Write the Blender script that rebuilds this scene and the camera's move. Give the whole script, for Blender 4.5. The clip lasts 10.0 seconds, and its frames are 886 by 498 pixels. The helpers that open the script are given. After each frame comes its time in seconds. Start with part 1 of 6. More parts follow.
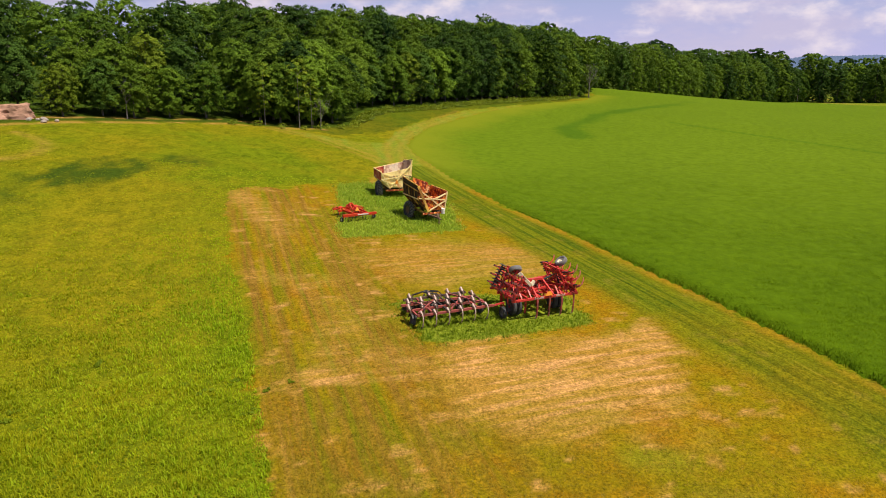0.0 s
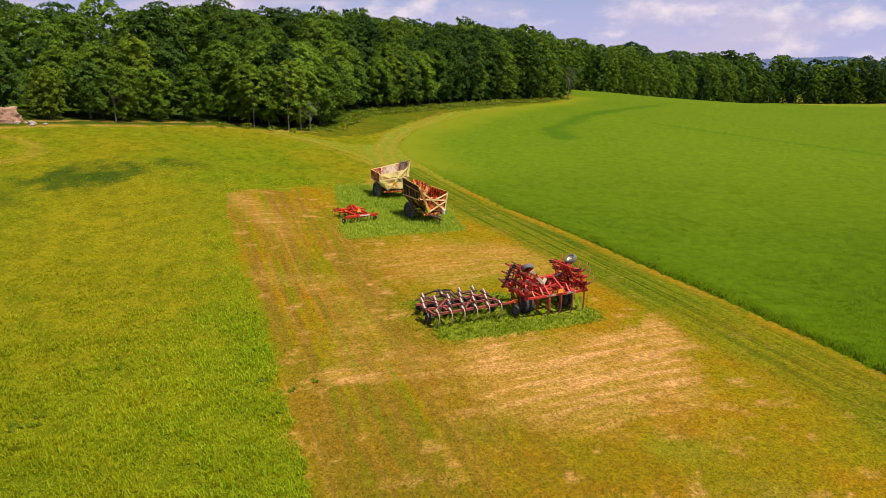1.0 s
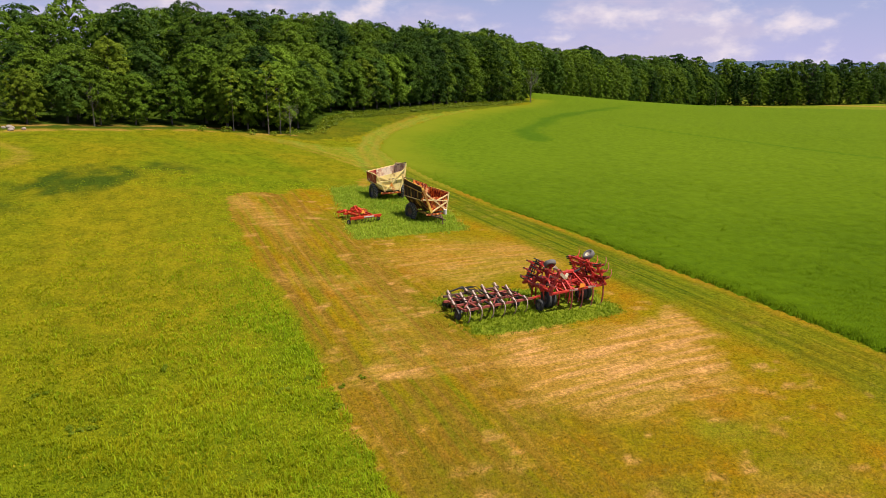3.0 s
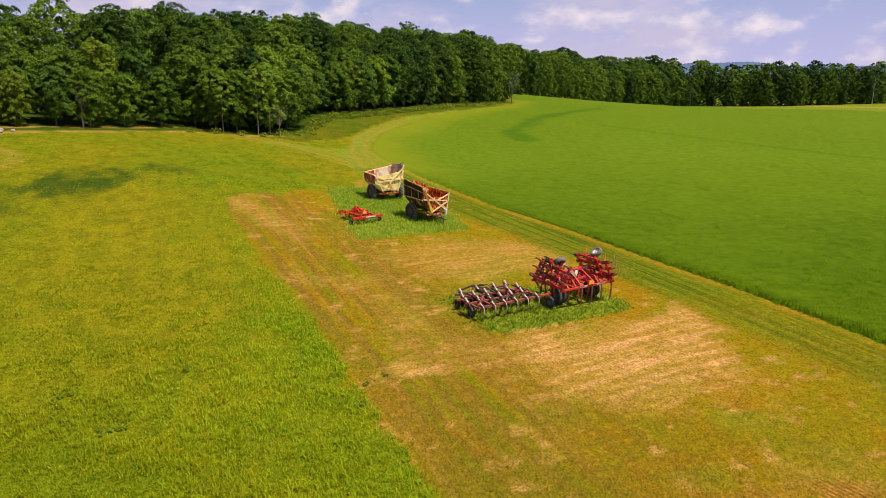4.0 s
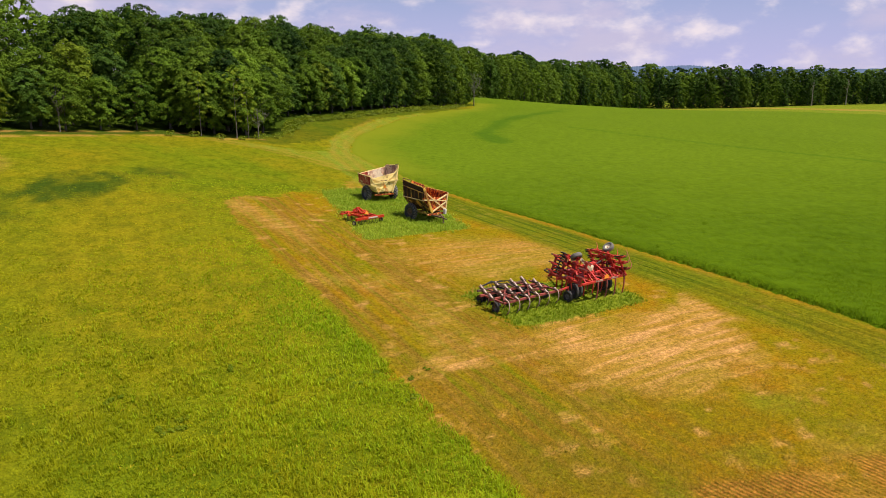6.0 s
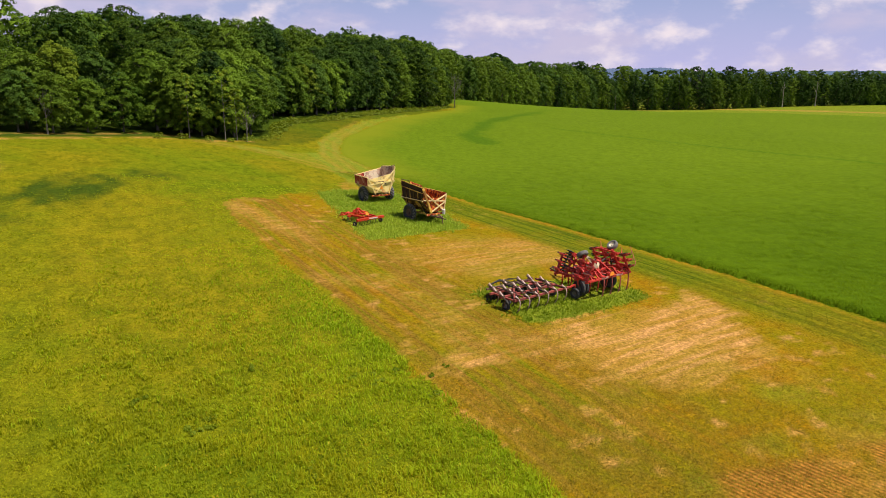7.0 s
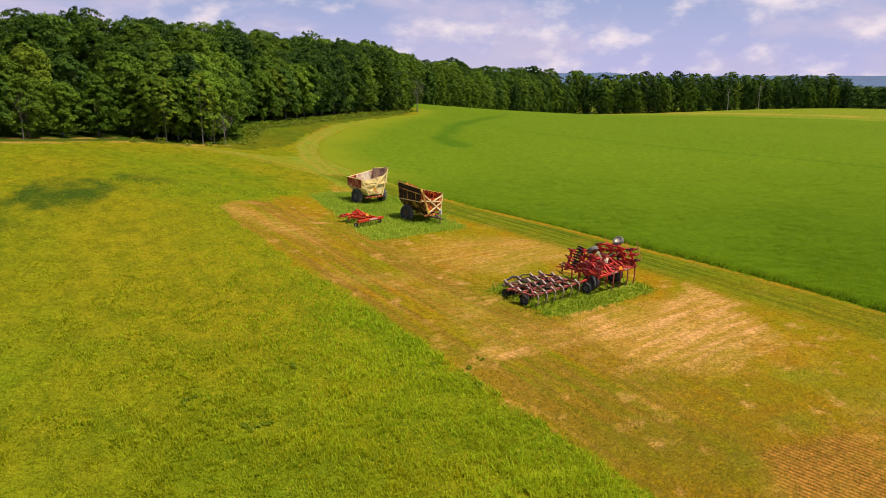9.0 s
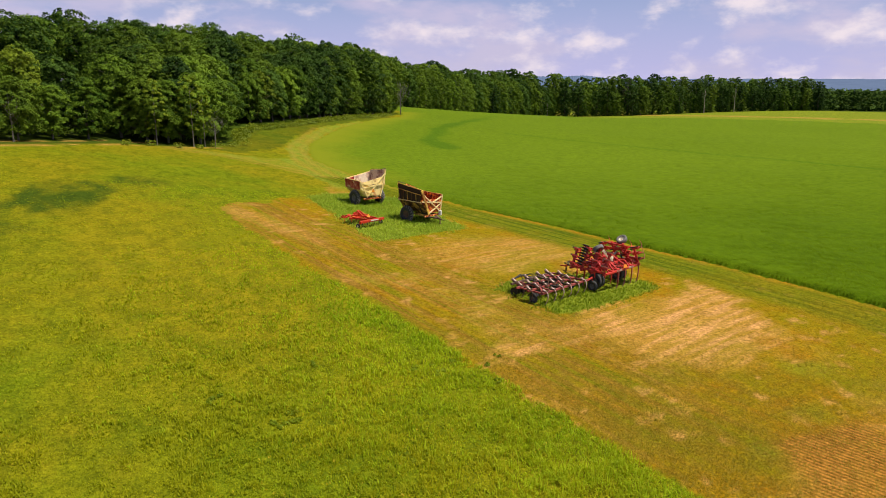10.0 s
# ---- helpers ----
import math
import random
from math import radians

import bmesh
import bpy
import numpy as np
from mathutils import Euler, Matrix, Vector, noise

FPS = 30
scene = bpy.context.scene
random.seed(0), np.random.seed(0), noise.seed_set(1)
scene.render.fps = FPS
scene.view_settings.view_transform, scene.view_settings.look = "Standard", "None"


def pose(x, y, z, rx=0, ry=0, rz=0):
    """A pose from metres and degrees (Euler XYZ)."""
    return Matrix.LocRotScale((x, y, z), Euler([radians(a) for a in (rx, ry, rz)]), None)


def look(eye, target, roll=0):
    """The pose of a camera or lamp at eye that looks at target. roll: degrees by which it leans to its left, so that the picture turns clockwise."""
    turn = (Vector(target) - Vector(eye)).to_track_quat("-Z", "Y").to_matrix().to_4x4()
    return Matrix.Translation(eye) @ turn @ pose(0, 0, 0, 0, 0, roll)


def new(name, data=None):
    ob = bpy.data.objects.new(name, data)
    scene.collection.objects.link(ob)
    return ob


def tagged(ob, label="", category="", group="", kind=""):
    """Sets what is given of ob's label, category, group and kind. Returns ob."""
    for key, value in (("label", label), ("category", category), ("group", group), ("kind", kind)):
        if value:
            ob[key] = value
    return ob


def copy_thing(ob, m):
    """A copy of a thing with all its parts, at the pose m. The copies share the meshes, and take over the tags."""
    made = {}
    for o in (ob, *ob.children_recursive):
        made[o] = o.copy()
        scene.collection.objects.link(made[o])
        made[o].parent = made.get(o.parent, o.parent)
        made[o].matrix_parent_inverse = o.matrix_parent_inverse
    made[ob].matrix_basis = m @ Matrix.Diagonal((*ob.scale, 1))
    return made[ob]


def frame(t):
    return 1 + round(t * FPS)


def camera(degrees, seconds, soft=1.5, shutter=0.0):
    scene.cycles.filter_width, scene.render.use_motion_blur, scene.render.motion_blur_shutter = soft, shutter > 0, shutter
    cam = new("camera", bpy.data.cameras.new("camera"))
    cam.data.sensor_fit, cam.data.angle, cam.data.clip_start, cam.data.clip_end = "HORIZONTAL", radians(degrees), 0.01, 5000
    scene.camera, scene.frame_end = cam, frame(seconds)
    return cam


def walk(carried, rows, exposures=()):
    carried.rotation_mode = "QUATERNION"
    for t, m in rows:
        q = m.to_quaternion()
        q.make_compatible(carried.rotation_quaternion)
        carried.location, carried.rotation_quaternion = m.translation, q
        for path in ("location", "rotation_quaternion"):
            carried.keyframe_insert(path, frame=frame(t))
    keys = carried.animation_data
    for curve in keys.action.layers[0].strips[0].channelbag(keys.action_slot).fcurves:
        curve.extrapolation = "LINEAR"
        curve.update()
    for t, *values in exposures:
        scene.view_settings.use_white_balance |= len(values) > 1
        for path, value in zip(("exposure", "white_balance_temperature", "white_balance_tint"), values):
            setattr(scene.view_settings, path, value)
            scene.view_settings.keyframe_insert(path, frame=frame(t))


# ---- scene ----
cam = camera(63.0, 10.0, soft=0.8)

PATH = [
    (0, (-0.503, 0.844, 14.462), (-0.465, 2.776, 13.947), 0.1),
    (0.5, (-1.599, 0.617, 14.444), (-1.526, 2.549, 13.932), 0.0),
    (1, (-2.694, 0.419, 14.424), (-2.587, 2.35, 13.915), 0.0),
    (1.5, (-3.789, 0.248, 14.404), (-3.648, 2.177, 13.897), 0.0),
    (2, (-4.884, 0.1, 14.382), (-4.71, 2.028, 13.877), 0.0),
    (2.5, (-5.979, -0.024, 14.359), (-5.772, 1.901, 13.857), -0.0),
    (4, (-9.268, -0.276, 14.284), (-8.961, 1.637, 13.788), -0.0),
    (4.5, (-10.363, -0.323, 14.256), (-10.023, 1.585, 13.762), -0.0),
    (5, (-11.457, -0.354, 14.226), (-11.084, 1.548, 13.735), -0.0),
    (5.5, (-12.549, -0.369, 14.195), (-12.142, 1.527, 13.706), -0.0),
    (7, (-15.8, -0.323, 14.088), (-15.292, 1.55, 13.607), -0.0),
    (7.5, (-16.871, -0.279, 14.046), (-16.329, 1.586, 13.569), -0.0),
    (8, (-17.932, -0.219, 14.002), (-17.357, 1.637, 13.527), -0.0),
    (8.5, (-18.981, -0.145, 13.953), (-18.374, 1.702, 13.482), -0.0),
    (9, (-20.017, -0.055, 13.901), (-19.379, 1.782, 13.432), -0.0),
    (9.5, (-21.036, 0.051, 13.843), (-20.368, 1.878, 13.379), 0.0),
    (10, (-22.036, 0.173, 13.781), (-21.34, 1.991, 13.32), 0.0),
]
walk(cam, [(t, look(eye, target, roll)) for t, eye, target, roll in PATH])

# ---- world, sun, exposure ----
SUN_DIR = Vector((0.37, -0.20, 0.91)).normalized()      # towards the sun
world = bpy.data.worlds.new("sky")
scene.world = world
world.use_nodes = True


def build_sky():
    nt = world.node_tree
    n, l = nt.nodes, nt.links
    n.clear()
    out = n.new("ShaderNodeOutputWorld")
    sky = n.new("ShaderNodeTexSky")
    sky.sky_type, sky.sun_disc = "NISHITA", False
    sky.sun_elevation = math.asin(SUN_DIR.z)
    sky.sun_rotation = math.atan2(SUN_DIR.x, SUN_DIR.y)
    sky.air_density, sky.dust_density, sky.ozone_density = 1.0, 0.6, 3.0
    base = n.new("ShaderNodeBackground")
    base.inputs["Strength"].default_value = 0.054
    l.new(sky.outputs[0], base.inputs["Color"])
    co = n.new("ShaderNodeTexCoord")
    sep = n.new("ShaderNodeSeparateXYZ")
    l.new(co.outputs["Generated"], sep.inputs[0])

    def layer(under, fac, colour, strength):
        bg = n.new("ShaderNodeBackground")
        bg.inputs["Strength"].default_value = strength
        if isinstance(colour, tuple):
            bg.inputs["Color"].default_value = (*colour, 1)
        else:
            l.new(colour, bg.inputs["Color"])
        mix = n.new("ShaderNodeMixShader")
        l.new(fac, mix.inputs["Fac"])
        l.new(under.outputs[0], mix.inputs[1])
        l.new(bg.outputs[0], mix.inputs[2])
        return mix

    def fade(z0, z1, a, b):
        r = n.new("ShaderNodeMapRange")
        r.inputs["From Min"].default_value, r.inputs["From Max"].default_value = z0, z1
        r.inputs["To Min"].default_value, r.inputs["To Max"].default_value = a, b
        l.new(sep.outputs["Z"], r.inputs["Value"])
        return r.outputs[0]

    def puffs(scale, flat, lo, hi, detail=7, shift=0.0):
        mp = n.new("ShaderNodeMapping")
        mp.inputs["Scale"].default_value = (1.0, 1.0, flat)
        mp.inputs["Location"].default_value = (shift, 0.4 * shift, 0)
        l.new(co.outputs["Generated"], mp.inputs["Vector"])
        tx = n.new("ShaderNodeTexNoise")
        tx.inputs["Scale"].default_value, tx.inputs["Detail"].default_value, tx.inputs["Roughness"].default_value = scale, detail, 0.55
        l.new(mp.outputs[0], tx.inputs["Vector"])
        r = n.new("ShaderNodeMapRange")
        r.inputs["From Min"].default_value, r.inputs["From Max"].default_value = lo, hi
        r.interpolation_type = "SMOOTHSTEP"
        l.new(tx.outputs["Fac"], r.inputs["Value"])
        return r.outputs[0]

    # haze low down, a thin broken veil, and small bright heaps
    sh = layer(base, fade(0.05, 0.40, 0.62, 0.0), (0.36, 0.46, 0.86), 0.76)
    sh = layer(sh, fade(0.0, 0.125, 0.92, 0.0), (0.53, 0.505, 0.79), 0.82)
    def thin(fac):
        # the broken cloud lies low; overhead the sky is clear
        m = n.new("ShaderNodeMath")
        m.operation = "MULTIPLY"
        l.new(fac, m.inputs[0])
        l.new(fade(0.14, 0.40, 1.0, 0.15), m.inputs[1])
        return m.outputs[0]

    sh = layer(sh, thin(puffs(5.0, 3.0, 0.40, 0.62, 6, 0.7)), (0.61, 0.56, 0.76), 0.77)
    sh = layer(sh, thin(puffs(14.0, 1.9, 0.48, 0.76, 5, 2.3)), (0.96, 0.84, 0.90), 0.75)
    l.new(sh.outputs[0], out.inputs["Surface"])


build_sky()
sun = new("sun", bpy.data.lights.new("sun", "SUN"))
sun.data.energy, sun.data.angle, sun.data.color = 5.0, radians(0.6), (1.0, 0.93, 0.80)
sun.matrix_world = look(SUN_DIR * 60, (0, 0, 0))
scene.view_settings.exposure = 0.31

# ---- materials ----
def mat_nodes(name, rough=0.8, metal=0.0, spec=0.3):
    m = bpy.data.materials.new(name)
    m.use_nodes = True
    nt = m.node_tree
    b = nt.nodes["Principled BSDF"]
    b.inputs["Roughness"].default_value = rough
    b.inputs["Metallic"].default_value = metal
    b.inputs["Specular IOR Level"].default_value = spec
    return m, nt, b


def noise_node(nt, scale, detail=4.0, rough=0.55, vector=None, stretch=None):
    co = nt.nodes.new("ShaderNodeTexCoord") if vector is None else None
    vec = vector or co.outputs["Object"]
    if stretch:
        mp = nt.nodes.new("ShaderNodeMapping")
        mp.inputs["Scale"].default_value = stretch
        nt.links.new(vec, mp.inputs["Vector"])
        vec = mp.outputs[0]
    tx = nt.nodes.new("ShaderNodeTexNoise")
    tx.inputs["Scale"].default_value, tx.inputs["Detail"].default_value = scale, detail
    tx.inputs["Roughness"].default_value = rough
    nt.links.new(vec, tx.inputs["Vector"])
    return tx.outputs["Fac"]


def ramp_node(nt, fac, stops):
    r = nt.nodes.new("ShaderNodeValToRGB")
    el = r.color_ramp.elements
    while len(el) < len(stops):
        el.new(0.5)
    for e, (p, c) in zip(el, stops):
        e.position, e.color = p, (*c, 1) if len(c) == 3 else c
    nt.links.new(fac, r.inputs["Fac"])
    return r.outputs["Color"]


def mix_node(nt, fac, a, b, mode="MIX"):
    m = nt.nodes.new("ShaderNodeMix")
    m.data_type, m.blend_type = "RGBA", mode
    for sock, v in ((m.inputs[0], fac), (m.inputs[6], a), (m.inputs[7], b)):
        if isinstance(v, bpy.types.NodeSocket):
            nt.links.new(v, sock)
        else:
            sock.default_value = v if isinstance(v, (int, float)) else (*v, 1)
    return m.outputs[2]


def math_node(nt, op, a, b=0.0):
    m = nt.nodes.new("ShaderNodeMath")
    m.operation = op
    for sock, v in zip(m.inputs, (a, b)):
        if isinstance(v, bpy.types.NodeSocket):
            nt.links.new(v, sock)
        else:
            sock.default_value = v
    return m.outputs[0]


def bump_node(nt, b, height, strength=0.4, dist=0.02):
    u = nt.nodes.new("ShaderNodeBump")
    u.inputs["Strength"].default_value, u.inputs["Distance"].default_value = strength, dist
    nt.links.new(height, u.inputs["Height"])
    nt.links.new(u.outputs[0], b.inputs["Normal"])


def attr_node(nt, name):
    a = nt.nodes.new("ShaderNodeAttribute")
    a.attribute_name = name
    s = nt.nodes.new("ShaderNodeSeparateColor")
    nt.links.new(a.outputs["Color"], s.inputs[0])
    return [s.outputs[0], s.outputs[1], s.outputs[2], a.outputs["Alpha"]]


def streaks(nt, co, turn, fine, long, detail=3.0, shift=0.0):
    """Noise drawn out along a direction on the ground (turn: degrees from y towards -x)."""
    mp = nt.nodes.new("ShaderNodeMapping")
    mp.vector_type = "POINT"
    mp.inputs["Rotation"].default_value = (0, 0, radians(-turn))
    mp.inputs["Location"].default_value = (shift, 0, 0)
    nt.links.new(co, mp.inputs["Vector"])
    return noise_node(nt, 1.0, detail, 0.6, mp.outputs[0], (fine, long, 0.0))


def ground_material():
    m, nt, b = mat_nodes("field_ground", 1.0, 0, 0.02)
    co = nt.nodes.new("ShaderNodeTexCoord").outputs["Object"]
    fine = noise_node(nt, 3.2, 6, 0.7, co)
    mid = noise_node(nt, 0.55, 5, 0.62, co)
    wide = noise_node(nt, 0.17, 5, 0.6, co)
    big = noise_node(nt, 0.06, 4, 0.55, co)
    grain = noise_node(nt, 9.0, 3, 0.6, co)
    a, c = attr_node(nt, "cover_a"), attr_node(nt, "cover_b")
    meadow = mix_node(nt, mid, (0.100, 0.143, 0.004), (0.165, 0.182, 0.006))
    meadow = mix_node(nt, ramp_node(nt, big, [(0.40, (0, 0, 0)), (0.60, (1, 1, 1))]), meadow, (0.195, 0.170, 0.006))
    meadow = mix_node(nt, ramp_node(nt, wide, [(0.5, (0, 0, 0)), (0.72, (0.6, 0.6, 0.6))]), meadow, (0.225, 0.180, 0.008))
    mottle = noise_node(nt, 1.05, 4, 0.62, co, (1, 0.6, 1))
    meadow = mix_node(nt, 0.8, meadow, ramp_node(nt, mottle, [(0.34, (0.62, 0.70, 0.7)), (0.58, (1.08, 1.05, 1.0))]), "MULTIPLY")
    # darker ground: dark growth and litter, plus shade put into the colour
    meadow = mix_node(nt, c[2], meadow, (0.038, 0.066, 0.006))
    mown = mix_node(nt, ramp_node(nt, mid, [(0.35, (0, 0, 0)), (0.65, (1, 1, 1))]), (0.262, 0.128, 0.005), (0.245, 0.165, 0.005))
    mown = mix_node(nt, ramp_node(nt, wide, [(0.40, (0, 0, 0)), (0.62, (0.80, 0.80, 0.80))]), mown, (0.165, 0.160, 0.004))
    # swaths left by the mower, along the edge of the meadow
    swath = streaks(nt, co, 17.0, 1.15, 0.035, 4.0)
    thread = streaks(nt, co, 17.0, 1.9, 0.06, 5.0, 5.0)
    brown = math_node(nt, "MULTIPLY", a[3], ramp_node(nt, swath, [(0.42, (0, 0, 0)), (0.58, (0.85, 0.85, 0.85))]))
    mown = mix_node(nt, brown, mown, (0.195, 0.104, 0.016))
    green = math_node(nt, "MULTIPLY", a[3], ramp_node(nt, thread, [(0.38, (0.85, 0.85, 0.85)), (0.50, (0, 0, 0))]))
    mown = mix_node(nt, green, mown, (0.152, 0.150, 0.004))
    pale = math_node(nt, "MULTIPLY", a[3], ramp_node(nt, thread, [(0.55, (0, 0, 0)), (0.68, (0.45, 0.45, 0.45))]))
    mown = mix_node(nt, pale, mown, (0.400, 0.205, 0.050))
    straw = mix_node(nt, fine, (0.40, 0.195, 0.050), (0.60, 0.325, 0.135))
    lush = mix_node(nt, mid, (0.130, 0.190, 0.014), (0.195, 0.225, 0.018))
    sep = nt.nodes.new("ShaderNodeSeparateXYZ")
    nt.links.new(co, sep.inputs[0])
    # drill rows, slanting across the cut
    across = math_node(nt, "ADD", math_node(nt, "MULTIPLY", sep.outputs["X"], 0.845), math_node(nt, "MULTIPLY", sep.outputs["Y"], 0.535))
    across = math_node(nt, "ADD", across, math_node(nt, "MULTIPLY", mid, 0.10))
    wave = math_node(nt, "SINE", math_node(nt, "MULTIPLY", across, 2 * math.pi / 0.25))
    soil = mix_node(nt, fine, (0.25, 0.102, 0.015), (0.44, 0.200, 0.038))
    soil = mix_node(nt, math_node(nt, "ADD", math_node(nt, "MULTIPLY", wave, 0.42), 0.36), soil, (0.110, 0.066, 0.008))
    turned = math_node(nt, "MULTIPLY", c[0], math_node(nt, "ADD", math_node(nt, "MULTIPLY", mid, 1.2), 0.35))
    turned.node.use_clamp = True
    col = mix_node(nt, a[0], meadow, mown)
    col = mix_node(nt, a[2], col, lush)
    # headland: fine wheel and mower lines beside the crop
    line = streaks(nt, co, 22.1, 2.6, 0.05, 4.0, 9.0)
    verge = mix_node(nt, ramp_node(nt, line, [(0.38, (0, 0, 0)), (0.60, (1, 1, 1))]), (0.055, 0.088, 0.005), (0.145, 0.152, 0.006))
    verge = mix_node(nt, ramp_node(nt, line, [(0.64, (0, 0, 0)), (0.74, (0.7, 0.7, 0.7))]), verge, (0.300, 0.195, 0.040))
    col = mix_node(nt, c[1], col, verge)
    rake = streaks(nt, co, 111.0, 1.9, 0.20, 5.0, 3.0)
    # thin yellow stubble, with paler straw raked together in streaks
    col = mix_node(nt, math_node(nt, "MULTIPLY", a[1], 0.80), col, mix_node(nt, mid, (0.300, 0.162, 0.016), (0.355, 0.208, 0.032)))
    dry = math_node(nt, "MULTIPLY", a[1], math_node(nt, "ADD", math_node(nt, "MULTIPLY", ramp_node(nt, rake, [(0.44, (0, 0, 0)), (0.64, (1, 1, 1))]), 0.95), math_node(nt, "MULTIPLY", fine, 0.30)))
    dry.node.use_clamp = True
    col = mix_node(nt, dry, col, straw)
    col = mix_node(nt, turned, col, soil)
    speck = ramp_node(nt, fine, [(0.30, (0.48, 0.50, 0.44)), (0.52, (1, 1, 1)), (0.72, (1.42, 1.36, 1.2))])
    col = mix_node(nt, 0.70, col, speck, "MULTIPLY")
    speck2 = ramp_node(nt, grain, [(0.34, (0.50, 0.54, 0.48)), (0.6, (1.2, 1.18, 1.14))])
    col = mix_node(nt, 0.8, col, speck2, "MULTIPLY")
    nt.links.new(col, b.inputs["Base Color"])
    bump_node(nt, b, math_node(nt, "ADD", fine, math_node(nt, "MULTIPLY", grain, 0.5)), 0.7, 0.12)
    return m


def blade_material(name, low, high, random_hue=0.5, trans=0.5, spec=0.18, own=0.5):
    """Grass and leaves: varied blade by blade, partly see-through to light."""
    m, nt, b = mat_nodes(name, 0.6, 0, spec)
    g = nt.nodes.new("ShaderNodeNewGeometry")
    o = nt.nodes.new("ShaderNodeObjectInfo")
    co = nt.nodes.new("ShaderNodeTexCoord").outputs["Object"]
    f = math_node(nt, "ADD", math_node(nt, "MULTIPLY", g.outputs["Random Per Island"], random_hue),
                  math_node(nt, "MULTIPLY", o.outputs["Random"], 1 - random_hue))
    patch = noise_node(nt, 0.12, 3, 0.5, co)
    tuft = noise_node(nt, 0.7, 3, 0.6, co)
    patch = math_node(nt, "ADD", math_node(nt, "MULTIPLY", patch, 0.6), math_node(nt, "MULTIPLY", tuft, 0.4))
    patch = ramp_node(nt, patch, [(0.30, (0, 0, 0)), (0.68, (1, 1, 1))])
    f = math_node(nt, "ADD", math_node(nt, "MULTIPLY", f, own), math_node(nt, "MULTIPLY", patch, 1 - own))
    col = ramp_node(nt, f, [(0.18, low), (0.80, high)])
    nt.links.new(col, b.inputs["Base Color"])
    t = nt.nodes.new("ShaderNodeBsdfTranslucent")
    nt.links.new(col, t.inputs["Color"])
    mx = nt.nodes.new("ShaderNodeMixShader")
    mx.inputs[0].default_value = trans
    nt.links.new(b.outputs[0], mx.inputs[1])
    nt.links.new(t.outputs[0], mx.inputs[2])
    nt.links.new(mx.outputs[0], nt.nodes["Material Output"].inputs["Surface"])
    return m


def bark_material(name, dark, light, scale=6.0):
    m, nt, b = mat_nodes(name, 0.9)
    f = noise_node(nt, scale, 5, 0.65, None, (1, 1, 0.25))
    nt.links.new(ramp_node(nt, f, [(0.3, dark), (0.7, light)]), b.inputs["Base Color"])
    bump_node(nt, b, f, 0.6, 0.03)
    return m


def paint_material(name, paint, worn, rust, wear=0.5, rough=0.5, scale=5.0):
    """Old machine paint: faded, chipped and rust-stained."""
    m, nt, b = mat_nodes(name, rough, 0, 0.4)
    co = nt.nodes.new("ShaderNodeTexCoord").outputs["Object"]
    big = noise_node(nt, scale * 0.35, 5, 0.62, co)
    fine = noise_node(nt, scale * 3, 5, 0.65, co)
    col = mix_node(nt, fine, paint, worn)
    mask = ramp_node(nt, big, [(wear, (0, 0, 0)), (min(wear + 0.12, 1), (1, 1, 1))])
    mask2 = math_node(nt, "MULTIPLY", mask, math_node(nt, "ADD", math_node(nt, "MULTIPLY", fine, 0.9), 0.35))
    mask2.node.use_clamp = True
    col = mix_node(nt, mask2, col, rust)
    nt.links.new(col, b.inputs["Base Color"])
    nt.links.new(math_node(nt, "ADD", math_node(nt, "MULTIPLY", mask2, 0.35), rough), b.inputs["Roughness"])
    bump_node(nt, b, fine, 0.25, 0.01)
    return m


M_GROUND = ground_material()
M_MEADOW = blade_material("meadow_grass", (0.205, 0.276, 0.0048), (0.465, 0.430, 0.0088), 0.5, 0.5, 0.10, 0.4)
M_EDGE = blade_material("tall_green_grass", (0.235, 0.375, 0.0075), (0.470, 0.530, 0.0130), 0.5, 0.5, 0.10, 0.4)
M_MOWN = blade_material("mown_grass", (0.2160, 0.1845, 0.0072), (0.4500, 0.2790, 0.0270))
M_LUSH = blade_material("lush_grass", (0.255, 0.385, 0.026), (0.490, 0.555, 0.052))
M_WORN = blade_material("trodden_green_grass", (0.180, 0.275, 0.010), (0.370, 0.400, 0.020))
M_LANE = blade_material("headland_grass", (0.090, 0.115, 0.004), (0.215, 0.210, 0.008))
M_CROP = blade_material("green_cereal", (0.090, 0.165, 0.0030), (0.185, 0.265, 0.0070), 0.6, 0.5, 0.06)
M_WEED = blade_material("broad_weed", (0.150, 0.220, 0.008), (0.280, 0.340, 0.012))
M_FLOWER = blade_material("yellow_flower", (0.45, 0.34, 0.01), (0.60, 0.46, 0.02))
M_SHRUB = blade_material("scrub_leaves", (0.090, 0.135, 0.006), (0.220, 0.260, 0.012), 0.8, 0.30)
M_STEM = blade_material("crop_stalks", (0.085, 0.165, 0.005), (0.185, 0.265, 0.008), 0.7, 0.35, 0.06)
M_LEAF = [
    blade_material("maple_leaves", (0.010, 0.034, 0.003), (0.165, 0.250, 0.018), 0.42, 0.15, 0.05, 0.58),
    blade_material("ash_leaves", (0.038, 0.074, 0.005), (0.240, 0.305, 0.020), 0.42, 0.15, 0.05, 0.58),
    blade_material("beech_leaves", (0.005, 0.021, 0.005), (0.088, 0.160, 0.019), 0.42, 0.14, 0.05, 0.58),
    blade_material("young_maple_leaves", (0.015, 0.049, 0.004), (0.182, 0.282, 0.020), 0.42, 0.15, 0.05, 0.58),
]
M_BARK = bark_material("grey_bark", (0.05, 0.042, 0.032), (0.17, 0.15, 0.12))
M_GREYWOOD = bark_material("weathered_grey_wood", (0.10, 0.085, 0.075), (0.26, 0.225, 0.20))
